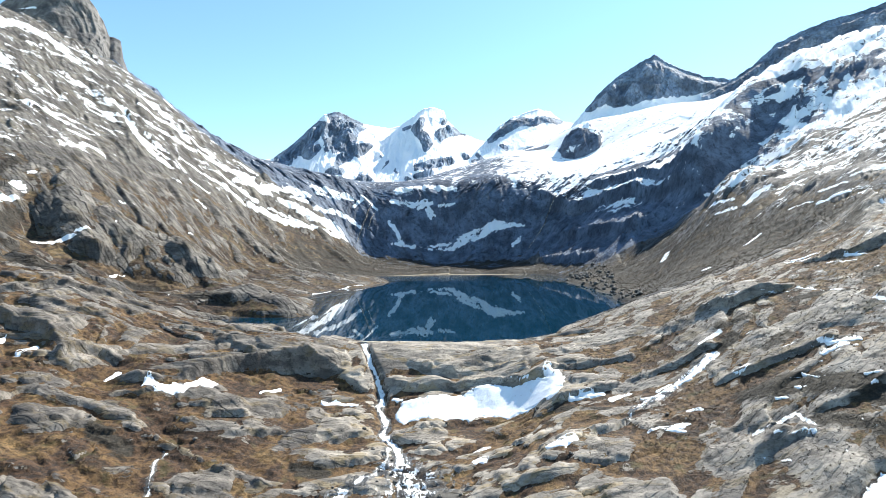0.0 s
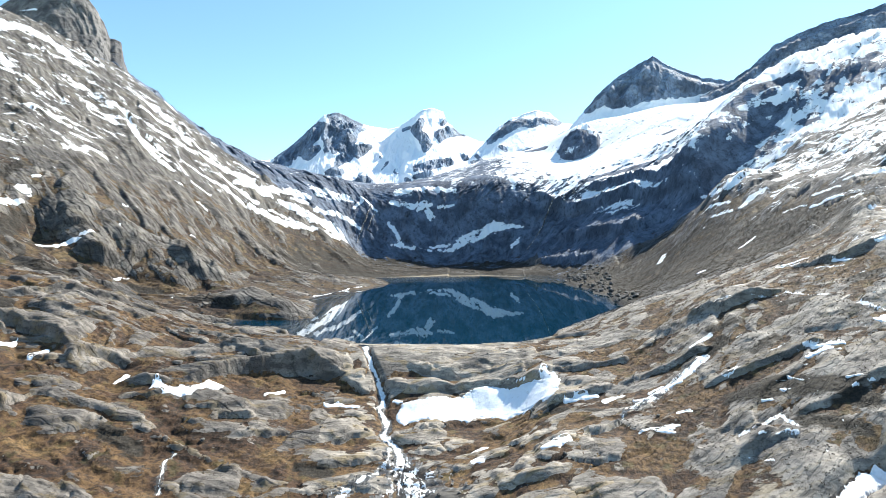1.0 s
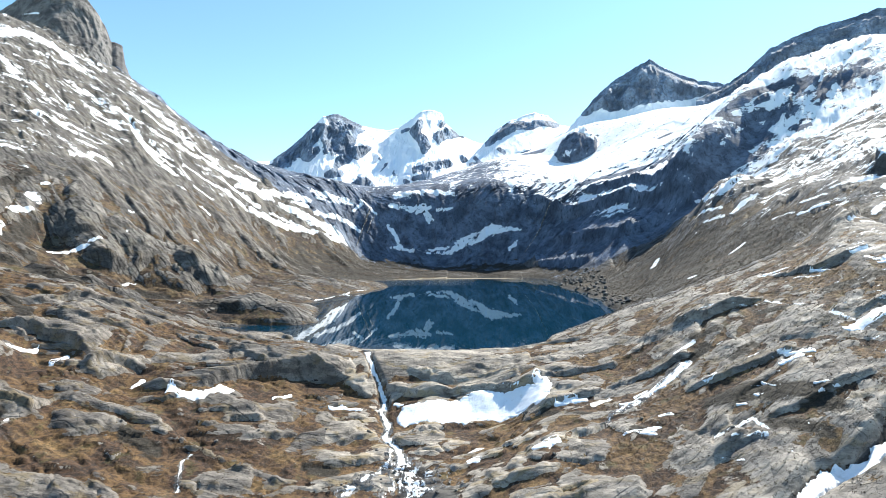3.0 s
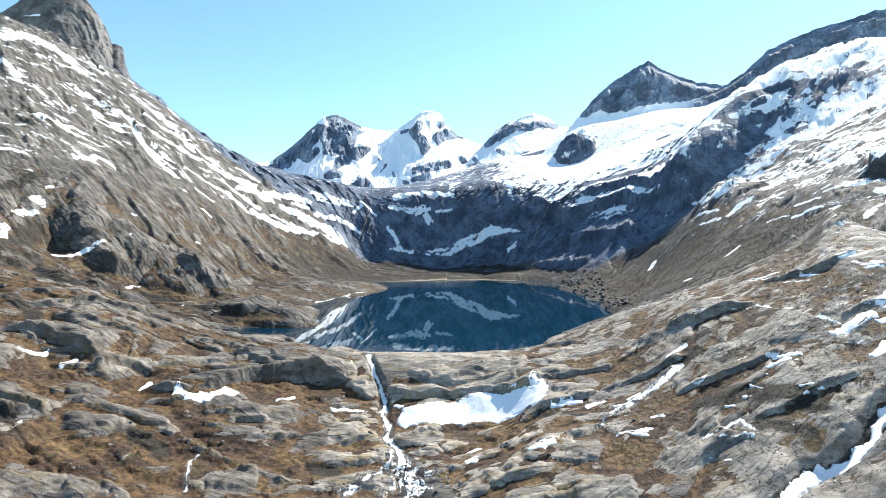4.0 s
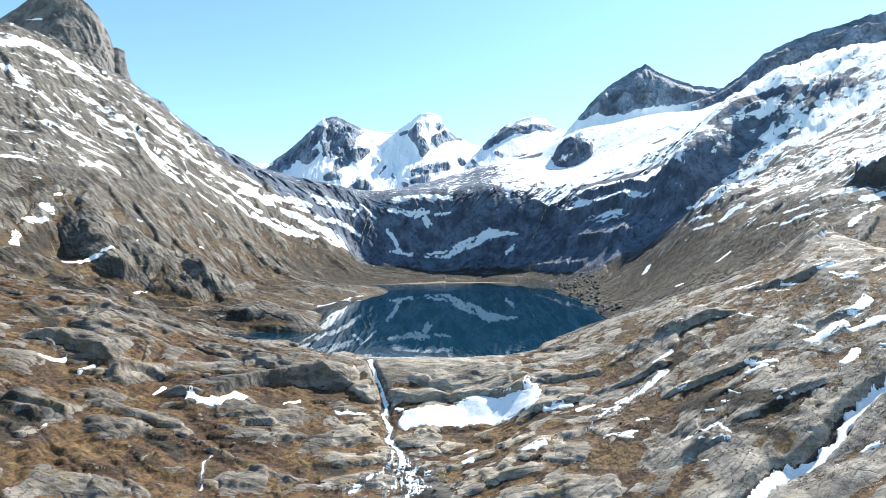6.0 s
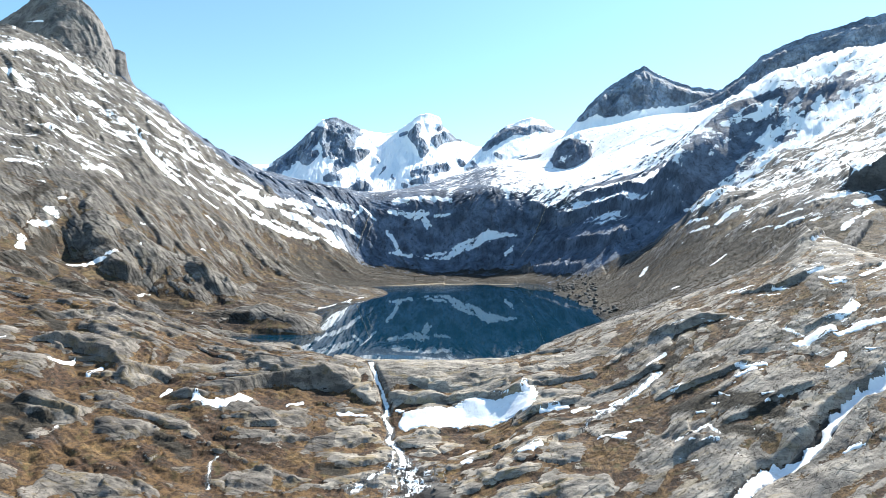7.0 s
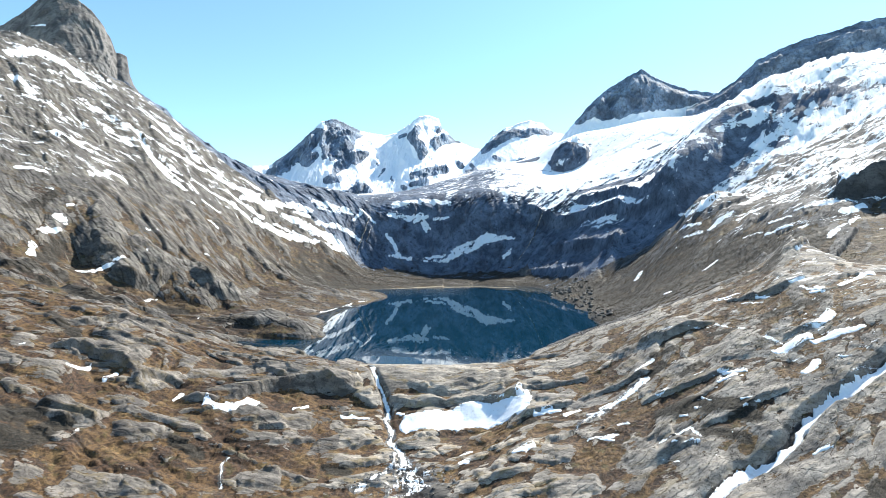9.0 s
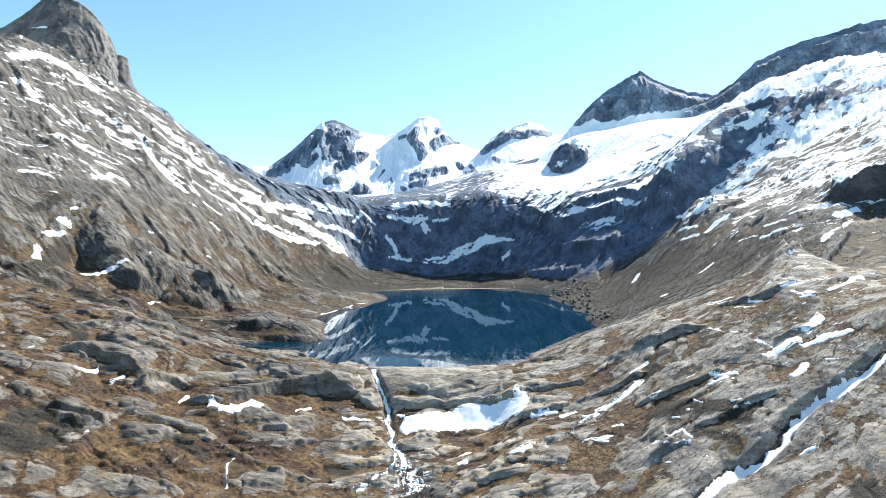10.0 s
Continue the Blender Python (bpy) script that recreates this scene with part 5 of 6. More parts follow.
def slope_of(points):
    """How steep a grid of points is: 0 level, 1 upright."""
    a = np.gradient(points, axis=0)
    b = np.gradient(points, axis=1)
    n = np.cross(a, b)
    return 1 - np.abs(n[..., 2]) / (np.linalg.norm(n, axis=-1) + 1e-9), n


def blurred(z, cells):
    """A grid of heights, averaged over a square of that many cells to each side, twice."""
    for _ in range(2):
        for axis in (0, 1):
            pad = [(0, 0), (0, 0)]
            pad[axis] = (cells + 1, cells)
            total = np.cumsum(np.pad(z, pad, mode="edge"), axis=axis)
            width = 2 * cells + 1
            z = (np.take(total, range(width, total.shape[axis]), axis) - np.take(total, range(0, total.shape[axis] - width), axis)) / width
    return z


# rows of the ground sheet, close together where the camera passes near and on the cirque wall
marks = np.array([(-800, 0), (-150, 25), (60, 75), (115, 120), (280, 470), (450, 610), (700, 710), (950, 770), (985, 790), (1075, 870), (1200, 905), (1480, 975), (1900, 1000)], float)
row_y = np.interp(np.arange(1001), marks[:, 1], marks[:, 0])
col_u = np.concatenate([np.linspace(-3.0, -0.82, 44, endpoint=False), np.linspace(-0.82, 0.82, 1060), np.linspace(0.82, 3.0, 45)[1:]])
gu, gy = np.meshgrid(col_u, row_y)
gx = gu * np.hypot(gy + 190, 150)
gz, rocky, nearness, stream_at, gully_at = terrain(gx, gy)
points = np.stack([gx, gy, gz], -1)
# the cirque wall and the cliffs stand out in buttresses
steep, _ = slope_of(points)
out = smooth(900, 990, gy) * smooth(0.25, 0.5, steep)
points[..., 1] -= out * (9 * layers(gx / 38, gz / 150, 4, 91, 0.55, "ridged") + 3 * layers(gx / 9, gz / 20, 3, 95))
steep, normal = slope_of(points)

patch = stroke_field(gx, points[..., 1], gz, SNOW, 0.7)
patch = np.where(patch > -2.5, patch + np.where(gy > 290, 0.8, 0.45) * layers(gx / 7, (gy + 2 * gz) / 9, 4, 107, 0.6), patch)
speck = layers(gx / 60, gy / 60, 3, 101)
# old snow lies thicker high up and thin low down
height_share = smooth(45, 190, gz + 30 * speck) * (1 - nearness)
snow = 0.08 + 0.05 * smooth(100, 200, gx) * smooth(50, 90, gz) + (0.30 + 0.06 * smooth(-100, 100, gx)) * height_share + 0.14 * speck * (1 - nearness) - 0.4 * smooth(0.45, 0.7, steep)
snow = np.maximum(snow, smooth(1050, 1100, gy) * (0.72 - 0.40 * (1 - smooth(1500, 1900, gy)) * (1 - smooth(270, 350, gz)) * (1 - smooth(190, 320, gx)) + 0.24 * speck + 0.4 * smooth(225, 310, gz) * smooth(120, 300, gx) - 0.6 * smooth(0.3, 0.55, steep)))
snow = snow + 0.14 * smooth(780, 900, gy) * smooth(80, 130, gz) * smooth(100, 250, gx)
snow = snow - 0.5 * smooth(940, 985, gy) * smooth(0.22, 0.4, steep) * (1 - smooth(1075, 1100, gy)) * (1 - smooth(200, 330, gx))
snow = snow + 0.10 * smooth(190, 300, gx) * smooth(35, 90, gz) * (1 - smooth(130, 190, gz)) * smooth(280, 330, gy) * (1 - smooth(900, 950, gy))
snow = snow - 0.35 * (1 - smooth(40, 80, gz)) * smooth(800, 880, gy)
snow = np.maximum(snow, 0.45 + 0.55 * patch)
snow = np.where((gy < 290) & (patch < -0.2), -0.3 + smooth(60, 120, gx) * (0.57 + 0.16 * speck + 0.05 * smooth(20, 45, gz)), snow)
# turf fills the hollows, rock shows on the backs
hollow = np.clip((blurred(gz, 7) - gz) / 0.55, -1, 1)
basin = np.clip((blurred(gz, 24) - gz) / 1.8, -1, 1)
share = 0.52 + 0.16 * (1 - smooth(85, 118, gy)) + 0.18 * smooth(-50, -110, gx) - 0.06 * smooth(40, 90, gx) + 0.16 * smooth(25, 45, gz) * smooth(100, 140, gx)
veg = (share + 0.30 * hollow + 0.30 * basin - 0.25 * rocky) * nearness + (1 - nearness) * (0.66 * (1 - smooth(30, 190, gz)) + 0.1 - 0.3 * rocky + 0.25 * hollow)
veg = veg - 0.6 * np.maximum(smooth(915, 965, gy), smooth(640, 740, gy) * smooth(90, 160, gx)) + 0.3 * (1 - nearness) * speck * smooth(-20, 0, -gx) - 0.6 * smooth(0.22, 0.45, steep)
scrub = (1 - smooth(965, 1000, gy)) * (1 - smooth(14, 32, gz) * smooth(640, 760, gy) * smooth(70, 140, gx)) * np.where(gx < 0, smooth(560, 720, gy), smooth(300, 400, gy)) * (1 - smooth(30, 85, gz - np.where(gx > 0, 0.12, 0.03) * np.abs(gx))) * 0.60 - 0.7 * smooth(0.22, 0.42, steep)
# stream bed is wet; the gully's dark value paints its bank's shade
dark = (np.maximum(0.75 * smooth(0.02, 0.4, stream_at), 0.8 * smooth(0.0, 0.3, gully_at)))
bare = np.clip(stroke_field(gx, points[..., 1], gz, BARE) + 0.3, 0, 1)
snow = np.minimum(snow, 0.62 - 0.9 * bare) - 0.5 * smooth(0.55, 0.75, steep) * smooth(560, 640, gy) * smooth(180, 240, gx)
dark = np.maximum(dark, 0.62 * (1 - smooth(0.2, 1.8, gz)) * smooth(258, 270, gy))
slab = np.clip(1.5 * stroke_field(gx, points[..., 1], gz, ROCK, 0.3, 1.4) + 0.5, 0, 1)
veg = veg - 0.6 * slab + 0.5 * np.clip(1.5 * stroke_field(gx, points[..., 1], gz, TURF, 0.3, 1.4) + 0.6, 0, 1)
heath = stroke_field(gx, points[..., 1], gz, HEATH, 0.3, 1.9)
scrub = np.maximum(scrub, np.where(heath > -0.7, 0.36 + 0.46 * heath, -1))
fields = {"snow": snow, "veg": veg, "scrub": scrub, "dark": dark}

mid_x = (gx[:-1, :-1] + gx[1:, 1:]) / 2
mid_y = (gy[:-1, :-1] + gy[1:, 1:]) / 2
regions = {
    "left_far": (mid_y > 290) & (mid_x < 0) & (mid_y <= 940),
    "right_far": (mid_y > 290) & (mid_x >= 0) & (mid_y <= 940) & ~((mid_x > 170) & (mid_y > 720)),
    # the slabs right of the wall take the same painted blue shade
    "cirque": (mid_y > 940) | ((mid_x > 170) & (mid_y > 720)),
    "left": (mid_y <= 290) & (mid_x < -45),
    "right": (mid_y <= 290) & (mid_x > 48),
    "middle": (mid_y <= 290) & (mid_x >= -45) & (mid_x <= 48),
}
LABELS = {
    "left_far": ("mountainside", "grey rock mountainside streaked with melting snow above the lake", "mountainside"),
    "right_far": ("mountainside", "steep rock mountainside with snow bands and brown birch scrub", "mountainside"),
    "cirque": ("cirque_headwall", "dark shaded cliff wall with snow ledges and a snowy upland above", "cliff"),
    "left": ("ground_left", "rounded grey rock slabs with brown turf between them", "ground"),
    "right": ("ground_right", "tilted banded grey rock slabs with ochre turf", "ground"),
    "middle": ("ground", "rocky valley floor with turf below the lake's outlet", "ground"),
}
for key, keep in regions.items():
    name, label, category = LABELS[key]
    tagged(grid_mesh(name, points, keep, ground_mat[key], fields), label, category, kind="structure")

# ---- the lake ----
lake = new("lake", bpy.data.meshes.new("lake"))
lake.data.from_pydata([(-260, 250.5, 0), (-60, 250.5, 0), (0, 250, 0), (60, 251, 0), (190, 262, 0), (330, 500, 0), (330, 960, 0), (-200, 960, 0), (-260, 500, 0)], [], [tuple(range(9))])
lake.data.materials.append(water_mat)
tagged(lake, "still dark blue-green mountain lake mirroring the cliffs", "lake", kind="structure")


def beach(line, wide):
    """A strip of pale sand along a shore line of (x, y)."""
    c = np.array(line, float)
    x = np.arange(c[0, 0], c[-1, 0], 1.5)
    t = np.linspace(0, 1, 7)
    shore = np.interp(x, c[:, 0], c[:, 1]) + 2.5 * layers(x / 14, x * 0, 3, 631)
    width = 0.3 + wide * (1 + 0.5 * layers(x / 20, x * 0 + 5, 3, 632)) * smooth(0, 50, x - c[0, 0]) * smooth(0, 50, c[-1, 0] - x)
    px, py = np.broadcast_to(x[None, :], (7, len(x))).copy(), shore[None, :] + t[:, None] * width[None, :]
    pz = np.maximum(terrain(px, py)[0] + 0.12, 0.04 + 0.55 * t[:, None])
    pz[0], pz[-1] = -0.3, terrain(px[-1], py[-1])[0] - 0.2
    n = Nodes("sand")
    grain = n.noise(n.place(), 0.5, 5, 0.65)
    sand = n.finish(n.mix(n.step(grain, 0.38, 0.62), (0.17, 0.14, 0.10), (0.31, 0.265, 0.195)), 0.9, 0.2)
    return tagged(grid_mesh("beach", np.stack([px, py, pz], -1), np.ones((6, len(x) - 1), bool), sand, {}), "narrow strip of pale sand along the far shore", "beach", kind="structure")


beach([(-84, 778), (-16, 803), (65, 815), (130, 804)], 7.0)


# ---- far mountains ----
def view_field(x, z, chains):
    """1 on the middle line of chains of (x, z, radius), 0 at their rim, less outside."""
    best = np.full(x.shape, -2.0)
    for chain in chains:
        for a, b in zip(chain, chain[1:] if len(chain) > 1 else chain):
            dx, dz = b[0] - a[0], b[1] - a[1]
            h = np.clip(((x - a[0]) * dx + (z - a[1]) * dz) / (dx * dx + dz * dz + 1e-6), 0, 1)
            best = np.maximum(best, 1 - np.hypot(x - a[0] - h * dx, z - a[1] - h * dz) / (a[2] + (b[2] - a[2]) * h))
    return best


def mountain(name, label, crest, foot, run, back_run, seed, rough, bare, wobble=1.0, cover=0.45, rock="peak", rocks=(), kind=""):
    """A mountain under a crest line of (x, y, z), falling to the height foot over run metres towards the valley and
    back_run behind.
    rough: height of its gullies in metres; bare: steepness at which snow slides off; cover: share of snow; rocks: where
    bare rock stands out of the snow, placed to fit the camera's view, chains of (x, z, radius) projected to the crest's
    distance."""
    crest = np.array(crest, float)
    s = np.concatenate([[0], np.cumsum(np.linalg.norm(np.diff(crest, axis=0), axis=1))])
    cols = 420
    at = np.linspace(0, s[-1], cols)
    line = np.stack([np.interp(at, s, crest[:, k]) for k in range(3)], -1)
    v = np.concatenate([np.linspace(0, 1, 170), 1 + np.linspace(0, 1, 40)[1:]])
    vv, aa = np.meshgrid(v, at, indexing="ij")
    fall = np.where(vv <= 1, 1 - vv, vv - 1)
    drop = fall ** 0.85
    rise = np.maximum(line[None, :, 2] - foot, 1)
    far = np.where(vv <= 1, -fall * run, fall * back_run)
    away = line[None, :, :2] / np.linalg.norm(line[None, :, :2], axis=-1, keepdims=True)
    x = line[None, :, 0] + away[..., 0] * far
    y = line[None, :, 1] + away[..., 1] * far
    z = foot + rise * (1 - drop)
    body = smooth(0, 0.10, fall) * (1 - smooth(0.85, 1, fall) * 0.5)
    lean = layers(x / 210, z / 210, 3, seed + 7)
    g = layers(aa / 150 + 0.9 * drop + 0.5 * lean, drop * rise / 190 + 0.4 * lean, 5, seed, 0.52, "ridged")
    g2 = layers(x / 45, z / 60, 4, seed + 9, 0.55, "ridged")
    bony = 1.0
    if rocks:
        grow = line[:, 1].mean() / y
        bony = 0.3 + 0.7 * blurred(smooth(-0.6, 0.2, view_field(x * grow, 60 + (z - 60) * grow, rocks)), 5)
    push = body * bony * (rough * g + 0.35 * rough * g2)
    x, y = x - away[..., 0] * push * 1.2, y - away[..., 1] * push * 1.2
    z = z + 0.35 * push + wobble * (1 - smooth(0, 0.12, fall)) * layers(aa / 26, aa * 0 + seed, 4, seed + 3) * 6
    p = np.stack([x, y, z], -1)
    steep, n = slope_of(p)
    sn = cover + 0.55 * (0.5 - blurred(steep, 3) / bare) + 0.24 * layers(x / 130, z / 130, 4, seed + 5) - 0.05 * g + 0.3 * smooth(0.3, 0.8, fall) * (cover > 0.3)
    sn = 0.5 + 2.0 * (sn - 0.5)
    sn = np.maximum(sn, 0.5 + 1.0 * stroke_field(x, y, z, SNOW))
    sn = np.minimum(sn, 0.95 - 1.6 * np.clip(stroke_field(x, y, z, BARE) + 0.35, 0, 1))
    if rocks:
        # projected from an eye 60 m up, so the rock fits the camera's view
        grow = line[:, 1].mean() / y
        ex, ez = x * grow, 60 + (z - 60) * grow
        rag = layers(ex / 70, ez / 70, 5, seed + 11, 0.6)
        ex, ez = ex + 14 * layers(ex / 60, ez / 60, 3, seed + 12), ez + 14 * layers(ex / 60, ez / 60 + 7, 3, seed + 13)
        sn = 0.80 - 1.0 * smooth(-0.35, 0.25, view_field(ex, ez, rocks) + 0.95 * rag + 0.15 * g)
    flat = np.zeros_like(x)
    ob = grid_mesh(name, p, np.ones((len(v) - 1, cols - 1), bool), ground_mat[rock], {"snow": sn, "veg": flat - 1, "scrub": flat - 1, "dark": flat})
    return tagged(ob, label, "mountain", kind=kind)


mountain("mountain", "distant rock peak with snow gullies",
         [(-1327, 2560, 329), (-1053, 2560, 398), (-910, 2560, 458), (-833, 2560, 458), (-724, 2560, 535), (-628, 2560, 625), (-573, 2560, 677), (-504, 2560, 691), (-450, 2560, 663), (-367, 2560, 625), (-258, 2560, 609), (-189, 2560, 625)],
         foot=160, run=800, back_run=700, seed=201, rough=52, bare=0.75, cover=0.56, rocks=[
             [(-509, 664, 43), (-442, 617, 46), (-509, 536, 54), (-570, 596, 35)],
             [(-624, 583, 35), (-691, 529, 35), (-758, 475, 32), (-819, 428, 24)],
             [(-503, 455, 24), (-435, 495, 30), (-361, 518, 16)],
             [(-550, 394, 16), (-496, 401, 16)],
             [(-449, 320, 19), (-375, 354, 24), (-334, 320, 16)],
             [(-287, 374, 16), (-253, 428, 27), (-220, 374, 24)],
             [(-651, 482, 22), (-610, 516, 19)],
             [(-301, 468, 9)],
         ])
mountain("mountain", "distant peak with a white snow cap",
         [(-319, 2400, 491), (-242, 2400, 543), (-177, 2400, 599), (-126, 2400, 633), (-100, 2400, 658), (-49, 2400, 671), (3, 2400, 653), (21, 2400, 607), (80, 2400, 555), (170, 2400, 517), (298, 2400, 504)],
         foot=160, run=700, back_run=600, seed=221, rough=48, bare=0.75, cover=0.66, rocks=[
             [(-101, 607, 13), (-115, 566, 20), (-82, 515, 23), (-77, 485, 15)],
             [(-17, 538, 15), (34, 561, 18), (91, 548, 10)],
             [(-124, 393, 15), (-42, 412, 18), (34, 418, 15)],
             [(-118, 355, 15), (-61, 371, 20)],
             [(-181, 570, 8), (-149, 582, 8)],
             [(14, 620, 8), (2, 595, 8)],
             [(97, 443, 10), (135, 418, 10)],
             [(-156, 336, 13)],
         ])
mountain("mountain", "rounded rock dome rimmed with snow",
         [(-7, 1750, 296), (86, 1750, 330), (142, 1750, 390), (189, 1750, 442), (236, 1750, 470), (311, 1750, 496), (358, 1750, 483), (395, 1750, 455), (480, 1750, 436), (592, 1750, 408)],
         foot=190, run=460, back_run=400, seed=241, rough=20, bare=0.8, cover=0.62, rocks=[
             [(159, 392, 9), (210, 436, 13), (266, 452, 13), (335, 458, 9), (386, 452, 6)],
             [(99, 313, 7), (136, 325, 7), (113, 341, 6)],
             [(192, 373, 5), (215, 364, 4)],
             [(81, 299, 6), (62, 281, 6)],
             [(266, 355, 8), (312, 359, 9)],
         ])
mountain("mountain", "dark pyramid peak above a snowfield",
         [(309, 1640, 368), (397, 1640, 412), (441, 1640, 465), (493, 1640, 526), (546, 1640, 570), (608, 1640, 609), (655, 1640, 635), (704, 1640, 605), (748, 1640, 588), (818, 1640, 566), (888, 1640, 561), (1082, 1640, 544)],
         foot=240, run=270, back_run=400, seed=261, rough=26, bare=0.7, cover=0.12, rocks=[[(521, 501, 23), (628, 525, 29), (736, 537, 21), (843, 537, 16)], [(458, 474, 14), (530, 532, 36), (596, 582, 36), (657, 603, 29), (664, 568, 36), (763, 560, 23), (870, 546, 16)], [(557, 537, 32), (610, 555, 32)]])
mountain("mountain", "long dark ridge with thin snow streaks",
         [(762, 1560, 486), (845, 1560, 528), (900, 1540, 566), (954, 1520, 621), (1005, 1500, 646), (1055, 1480, 666), (1112, 1450, 675), (1157, 1430, 687), (1192, 1420, 697), (1373, 1400, 726), (1673, 1400, 636)],
         foot=300, run=250, back_run=400, seed=281, rough=24, bare=0.7, cover=0.15)
mountain("mountain", "steep bare rock tower",
         [(-1870, 1360, 386), (-1433, 1360, 532), (-1258, 1360, 604), (-1142, 1360, 660), (-1091, 1360, 695), (-1054, 1360, 725), (-1011, 1360, 743), (-960, 1360, 721), (-923, 1360, 695), (-887, 1360, 648), (-865, 1360, 604), (-855, 1360, 578), (-843, 1360, 578), (-827, 1360, 569), (-821, 1360, 524), (-810, 1360, 495), (-763, 1360, 430), (-661, 1360, 313)],
         foot=300, run=330, back_run=400, seed=301, rough=14, bare=0.6, cover=0.0, rock="tower")


# ---- snow banks lying on the near ground ----
def snow_bank(chain):
    """A bank of old snow over the ground along a chain of (x, y, z, radius), sinking into the ground at its rim."""
    c = np.array(chain, float)
    big = c[:, 3].max() * 1.5
    step = max(0.2, big / 34)
    xs = np.arange(c[:, 0].min() - big, c[:, 0].max() + big, step)
    ys = np.arange(c[:, 1].min() - big * 1.8, c[:, 1].max() + big * 1.8, step)
    x, y = np.meshgrid(xs, ys)
    z = terrain(x, y)[0]
    soft = z
    for _ in range(max(4, min(90, int((2.6 / step) ** 2)))):
        edge = np.pad(soft, 1, mode="edge")
        soft = (edge[:-2, 1:-1] + edge[2:, 1:-1] + edge[1:-1, :-2] + edge[1:-1, 2:]) / 4
    best = np.full(x.shape, -3.0)
    wx, wy = x + 1.0 * layers(x / 4.5, y / 4.5, 2, 411), y + 1.3 * layers(x / 4.5 + 8, y / 4.5, 2, 412)
    pts = list(chain) if len(chain) > 1 else [chain[0], chain[0]]
    for a, b in zip(pts, pts[1:]):
        dx, dy = b[0] - a[0], b[1] - a[1]
        h = np.clip(((wx - a[0]) * dx + (wy - a[1]) * dy) / (dx * dx + dy * dy + 1e-6), 0, 1)
        d = np.hypot(wx - a[0] - h * dx, (wy - a[1] - h * dy) * 0.62)
        best = np.maximum(best, 1 - d / (a[3] + (b[3] - a[3]) * h))
    best = best + 0.42 * layers(x / (0.9 * big) + c[0, 0], y / (0.9 * big), 5, 401, 0.65)
    thick = min(0.8, 0.2 + 0.12 * c[:, 3].max())
    top = (z + (soft - z) * smooth(0.0, 0.35, best)) + np.where(best > 0, thick * np.sqrt(np.maximum(best, 0)) + 0.04, best * thick * 3)
    p = np.stack([x, y, top], -1)
    keep = (best[:-1, :-1] > -0.5) & (best[1:, 1:] > -0.5) & (best[:-1, 1:] > -0.5) & (best[1:, :-1] > -0.5)
    ob = grid_mesh("snow_bank", p, keep, snow_mat, {})
    wide = c[:, 3].max()
    label = ("long white bank of old snow lying along a rock ledge" if len(chain) > 4 else "white patch of old snow on rock and turf" if wide > 1.2 else "small remnant of old snow between rocks")
    return tagged(ob, label, "snow bank", "snow banks on the valley floor")


for chain in BANKS:
    snow_bank(chain)


# ---- the outlet stream and the thin falls on the headwall ----
def ribbon(name, line, label, category, lift, wander, foam, spread=1.0, kind="structure"):
    """Running water along a line of (x, y, half width, ...), laid on the ground."""
    c = np.array([p[:3] for p in line], float)
    s = np.concatenate([[0], np.cumsum(np.hypot(*np.diff(c[:, :2], axis=0).T))])
    at = np.arange(0, s[-1], 0.35)
    mx, my, mw = (np.interp(at, s, c[:, k]) for k in range(3))
    soft = np.ones(9) / 9
    for _ in range(2):
        mx = np.convolve(np.pad(mx, 4, mode="edge"), soft, "valid")
        my = np.convolve(np.pad(my, 4, mode="edge"), soft, "valid")
    tx, ty = np.gradient(mx), np.gradient(my)
    size = np.hypot(tx, ty) + 1e-9
    mw = mw * (1 + 0.45 * layers(at / 5, at * 0 + 7, 3, 501)) * spread
    off = layers(at / 9, at * 0 + 3, 3, 502) * wander
    side = np.linspace(-1, 1, 97)
    x = mx[:, None] - (ty / size)[:, None] * (off[:, None] + side[None, :] * mw[:, None])
    y = my[:, None] + (tx / size)[:, None] * (off[:, None] + side[None, :] * mw[:, None])
    z = terrain(x, y)[0] + lift * (1 - side[None, :] ** 2) - 0.05 + 0.05 * layers(x * 1.5, y * 1.5, 2, 503)
    wide = float(np.max(mw)) > 6
    if wide:
        rise = layers(x / 2.6, y / 4.5, 4, 505, 0.6) + 0.35 * (1 - np.abs(side[None, :])) - 0.22
        z = terrain(x, y)[0] + np.clip(0.45 * rise, -0.4, 0.14)
    share = np.clip((foam - 0.75 * np.abs(side[None, :]) ** 1.5) + 0 * x, -1, 1)
    ob = grid_mesh(name, np.stack([x, y, z], -1), np.ones((len(at) - 1, 96), bool), stream_mat, {"foam": share})
    return tagged(ob, label, category, kind=kind)


ribbon("stream", STREAM[:-3], "white foaming stream falling from the lake's outlet", "stream", 0.3, 1.9, 0.74, 0.95)
for rill in RILLS:
    ribbon("rill", rill, "shallow white rill of meltwater spreading over flat rock", "stream", 0.10, 1.0, 0.55 if rill[-1][2] > 8 else 0.54, 1.15 if rill[-1][2] > 8 else 1.6, "")


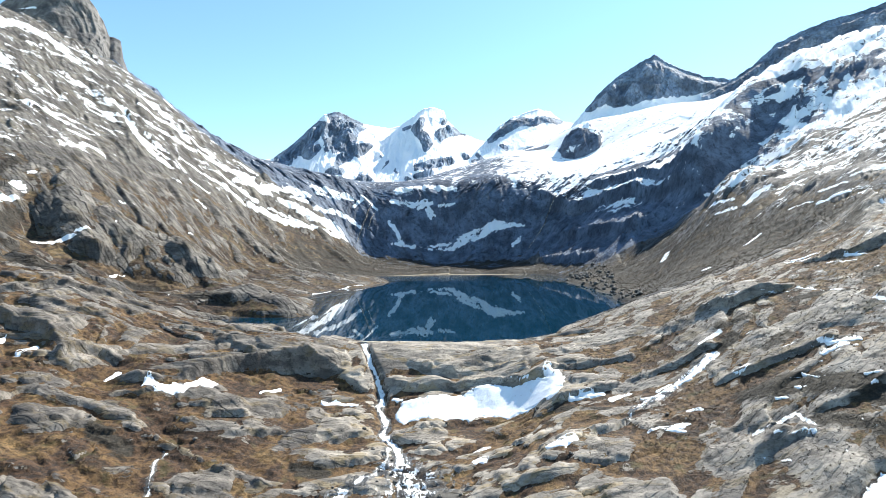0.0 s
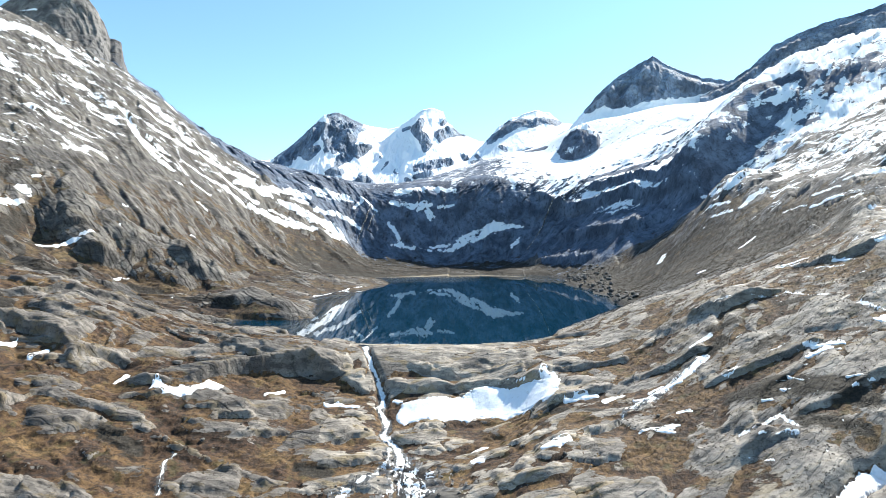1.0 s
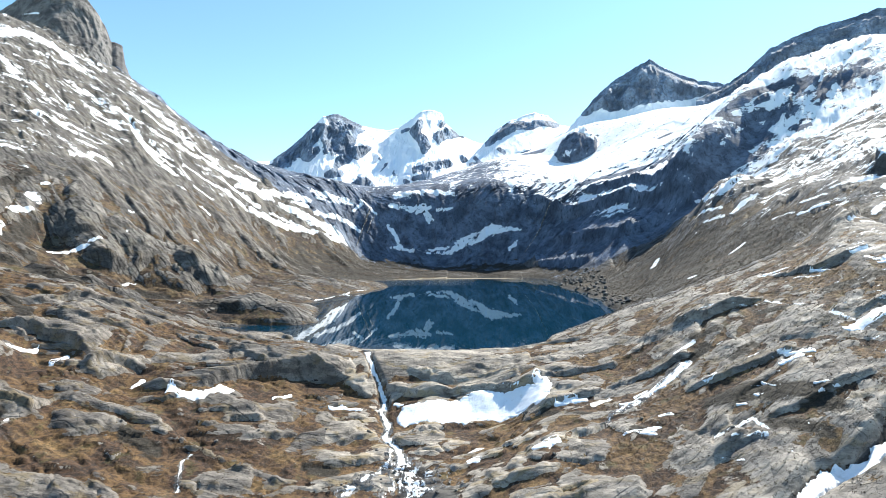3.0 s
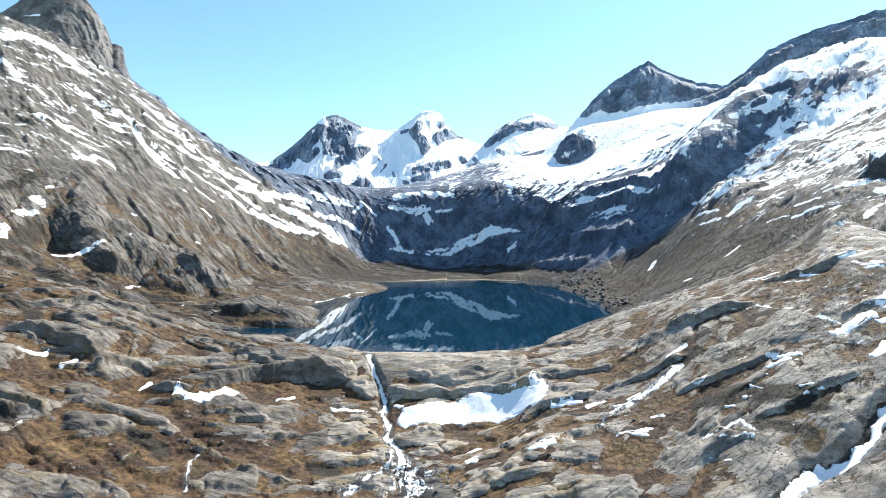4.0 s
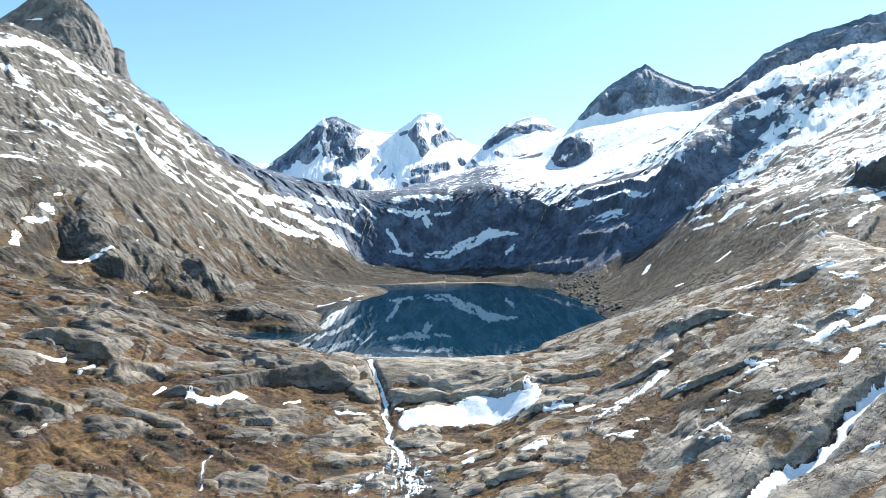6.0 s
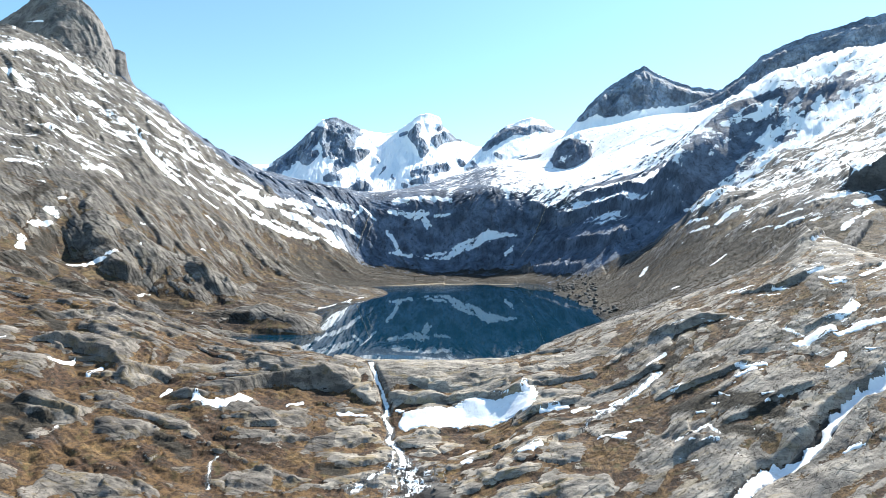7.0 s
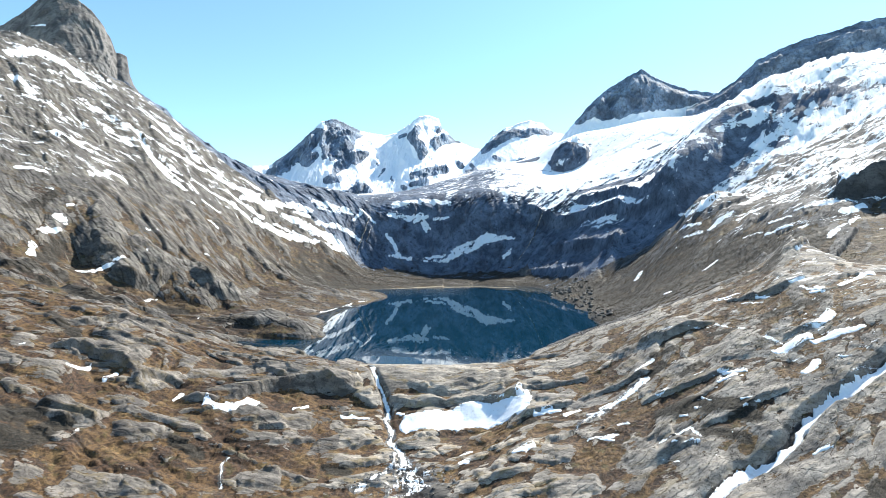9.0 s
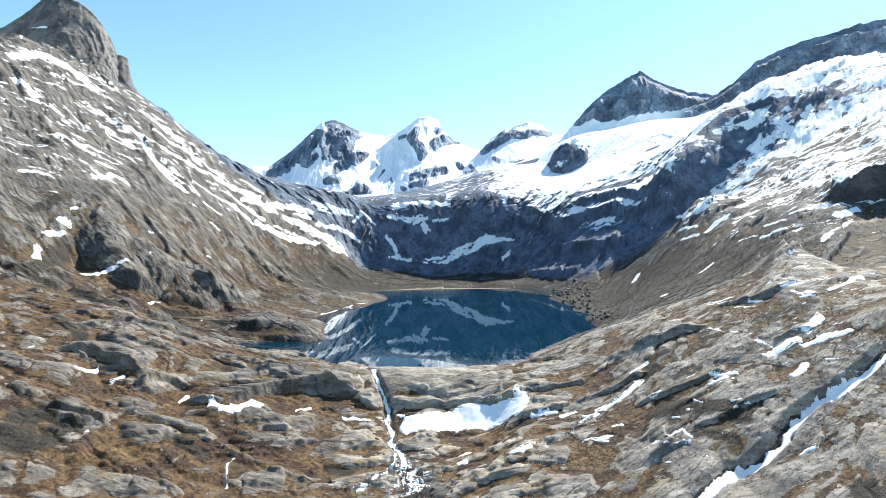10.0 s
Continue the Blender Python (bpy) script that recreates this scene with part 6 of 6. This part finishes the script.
def fall(chain):
    c = np.array(chain, float)
    s = np.concatenate([[0], np.cumsum(np.linalg.norm(np.diff(c[:, :3], axis=0), axis=1))])
    at = np.arange(0, s[-1], 1.2)
    m = np.stack([np.interp(at, s, c[:, k]) for k in range(4)], -1)
    side = np.linspace(-1, 1, 9)
    wob = 1.6 * layers(at / 14, at * 0, 3, 511)
    x = m[:, None, 0] + wob[:, None] + side[None, :] * m[:, None, 3] * 0.6
    z = m[:, None, 2] + 0 * x
    y = m[:, None, 1] - 3.5 + 1.2 * np.abs(side[None, :]) - (9 * layers(x / 38, z / 150, 4, 91, 0.55, "ridged") + 3 * layers(x / 9, z / 20, 3, 95))
    ob = grid_mesh("waterfall", np.stack([x, y, z], -1), np.ones((len(at) - 1, 8), bool), stream_mat, {"foam": 0.42 - 0.3 * np.abs(side[None, :]) + 0 * x})
    return tagged(ob, "thin white waterfall running down the dark cliff", "waterfall", "falls on the headwall")


for chain in FALLS:
    fall(chain)


# ---- boulders ----
def boulder_mesh(seed):
    """An angular block of rock, about 1 m across, worn at the edges."""
    rng = random.Random(seed)
    bm = bmesh.new()
    bmesh.ops.create_icosphere(bm, subdivisions=2, radius=0.5)
    cuts = [(Vector((rng.gauss(0, 1), rng.gauss(0, 1), rng.gauss(0, 1))).normalized(), rng.uniform(0.30, 0.45)) for _ in range(9)]
    for v in bm.verts:
        for n, d in cuts:
            over = v.co.dot(n) - d
            if over > 0:
                v.co -= n * over * 0.92
        v.co += 0.03 * Vector((rng.gauss(0, 1), rng.gauss(0, 1), rng.gauss(0, 1)))
    me = bpy.data.meshes.new("boulder")
    bm.to_mesh(me)
    bm.free()
    return me


def boulder_material():
    n = Nodes("boulder_rock")
    where = n.place()
    fine = n.noise(where, 1.4, 6, 0.65)
    info = n.add("ShaderNodeObjectInfo")
    color = n.mix(n.step(fine, 0.35, 0.65), (0.05, 0.047, 0.043), (0.19, 0.178, 0.16))
    color = n.mix(n.math("MULTIPLY", info.outputs["Random"], 0.5), color, (0.09, 0.085, 0.08))
    n.bump(fine, 0.7, 0.3)
    return n.finish(color, 0.85, 0.3)


boulder_mat = boulder_material()
boulder_kinds = [boulder_mesh(k) for k in range(6)]
for me in boulder_kinds:
    me.materials.append(boulder_mat)


def boulders(count, x0, x1, y0, y1, small, large, seed, label, group, test):
    rng = random.Random(seed)
    spots = [(rng.uniform(x0, x1), rng.uniform(y0, y1)) for _ in range(count * 4)]
    zs = terrain(np.array([p[0] for p in spots]), np.array([p[1] for p in spots]))[0]
    made = 0
    for (x, y), z in zip(spots, zs):
        if made >= count or not test(x, y, z):
            continue
        size = small + (large - small) * rng.random() ** 2.5
        ob = new("boulder", rng.choice(boulder_kinds))
        ob.matrix_basis = Matrix.LocRotScale((x, y, z + 0.18 * size), Euler((rng.uniform(-0.5, 0.5), rng.uniform(-0.5, 0.5), rng.uniform(0, 6.28))), (size * rng.uniform(0.8, 1.3), size * rng.uniform(0.8, 1.2), size * rng.uniform(0.55, 0.9)))
        tagged(ob, label, "boulder", group)
        made += 1


boulders(170, 120, 250, 420, 760, 1.2, 6.5, 11, "angular grey boulder fallen onto the scree by the lake", "boulders on the lake's scree", lambda x, y, z: 0.3 < z < 34 and x < 0.20 * y + 75)
boulders(60, -160, 190, 785, 960, 1.2, 4.5, 13, "grey boulder on the brown apron below the cliff", "boulders below the headwall", lambda x, y, z: z > 1)
boulders(60, -190, -60, 300, 560, 0.8, 3.5, 17, "grey boulder among the rocks of the lake shore", "boulders on the near shore", lambda x, y, z: 0.2 < z < 25)
boulders(70, -120, 120, 118, 245, 0.5, 1.7, 19, "small worn boulder lying on turf and slabs", "boulders on the valley floor", lambda x, y, z: True)
boulders(40, -30, 25, 140, 205, 0.5, 1.6, 23, "wet dark boulder in the stream bed", "boulders in the stream", lambda x, y, z: abs(x + 22 - (200 - y) * 0.35) < 12)


# ---- leafless birch scrub, too many to count ----
def scrub_material():
    n = Nodes("birch_twigs")
    color = n.mix(n.noise(n.place(), 0.12, 3, 0.6), (0.036, 0.029, 0.021), (0.095, 0.075, 0.055))
    return n.finish(color, 0.9, 0.2)


def scrub_field(name, count, x0, x1, y0, y1, tall, seed, label, test):
    rng = np.random.default_rng(seed)
    x, y = rng.uniform(x0, x1, count * 3), rng.uniform(y0, y1, count * 3)
    z = terrain(x, y)[0]
    thick = layers(x / 35, y / 35, 3, seed)
    ok = np.nonzero(test(x, y, z) & (thick > rng.uniform(-0.7, 0.3, len(x))))[0][:count]
    x, y, z = x[ok], y[ok], z[ok]
    k = len(x)
    twigs = 9
    size = tall * rng.uniform(0.5, 1.15, k)
    a = rng.uniform(0, 2 * np.pi, (k, twigs))
    lean = rng.uniform(0.1, 0.75, (k, twigs))
    length = size[:, None] * rng.uniform(0.6, 1.0, (k, twigs))
    bx, by, bz = x[:, None] + 0.12 * size[:, None] * np.cos(a), y[:, None] + 0.12 * size[:, None] * np.sin(a), z[:, None] - 0.2 + 0 * a
    tx, ty, tz = bx + length * lean * np.cos(a), by + length * lean * np.sin(a), bz + length
    w = 0.055 * size[:, None] * rng.uniform(0.6, 1.3, (k, twigs))
    sx, sy = -np.sin(a + 0.8) * w, np.cos(a + 0.8) * w
    mx, my, mz = (bx + tx) / 2, (by + ty) / 2, (bz + tz) / 2
    verts = np.stack([np.stack([bx, by, bz], -1), np.stack([mx + sx, my + sy, mz], -1), np.stack([tx, ty, tz], -1), np.stack([mx - sx, my - sy, mz + 0.1 * w], -1)], 2).reshape(-1, 3)
    faces = np.arange(len(verts)).reshape(-1, 4)
    me = bpy.data.meshes.new(name)
    me.vertices.add(len(verts))
    me.vertices.foreach_set("co", verts.astype(np.float32).ravel())
    me.loops.add(faces.size)
    me.loops.foreach_set("vertex_index", faces.astype(np.int32).ravel())
    me.polygons.add(len(faces))
    me.polygons.foreach_set("loop_start", np.arange(0, faces.size, 4, dtype=np.int32))
    me.update(calc_edges=True)
    me.materials.append(scrub_mat)
    return tagged(new(name, me), label, "scrub", kind="stuff")


scrub_mat = scrub_material()
scrub_field("birch_scrub", 13000, 100, 310, 320, 800, 1.15, 31, "leafless brown birch scrub on the slope above the lake", lambda x, y, z: (z > 3) & (z < 70 + 0.06 * x) & (x > 100))
scrub_field("birch_scrub", 7000, -190, 230, 790, 985, 1.5, 37, "leafless brown birch scrub on the apron below the cliff", lambda x, y, z: (z > 1.5) & (z < 45))
scrub_field("birch_scrub", 5000, -330, -60, 430, 800, 1.2, 41, "leafless brown birch scrub at the mountain's foot", lambda x, y, z: (z > 2) & (z < 70))
scrub_field("heather", 7000, 60, 190, 115, 300, 0.8, 43, "dark heather and dwarf birch between tilted slabs", lambda x, y, z: (z > -15) & (z < 50))
scrub_field("heather", 5000, -210, -60, 120, 330, 0.7, 47, "dark heather and dwarf birch on the rocky bench", lambda x, y, z: (z > -25) & (z < 50))
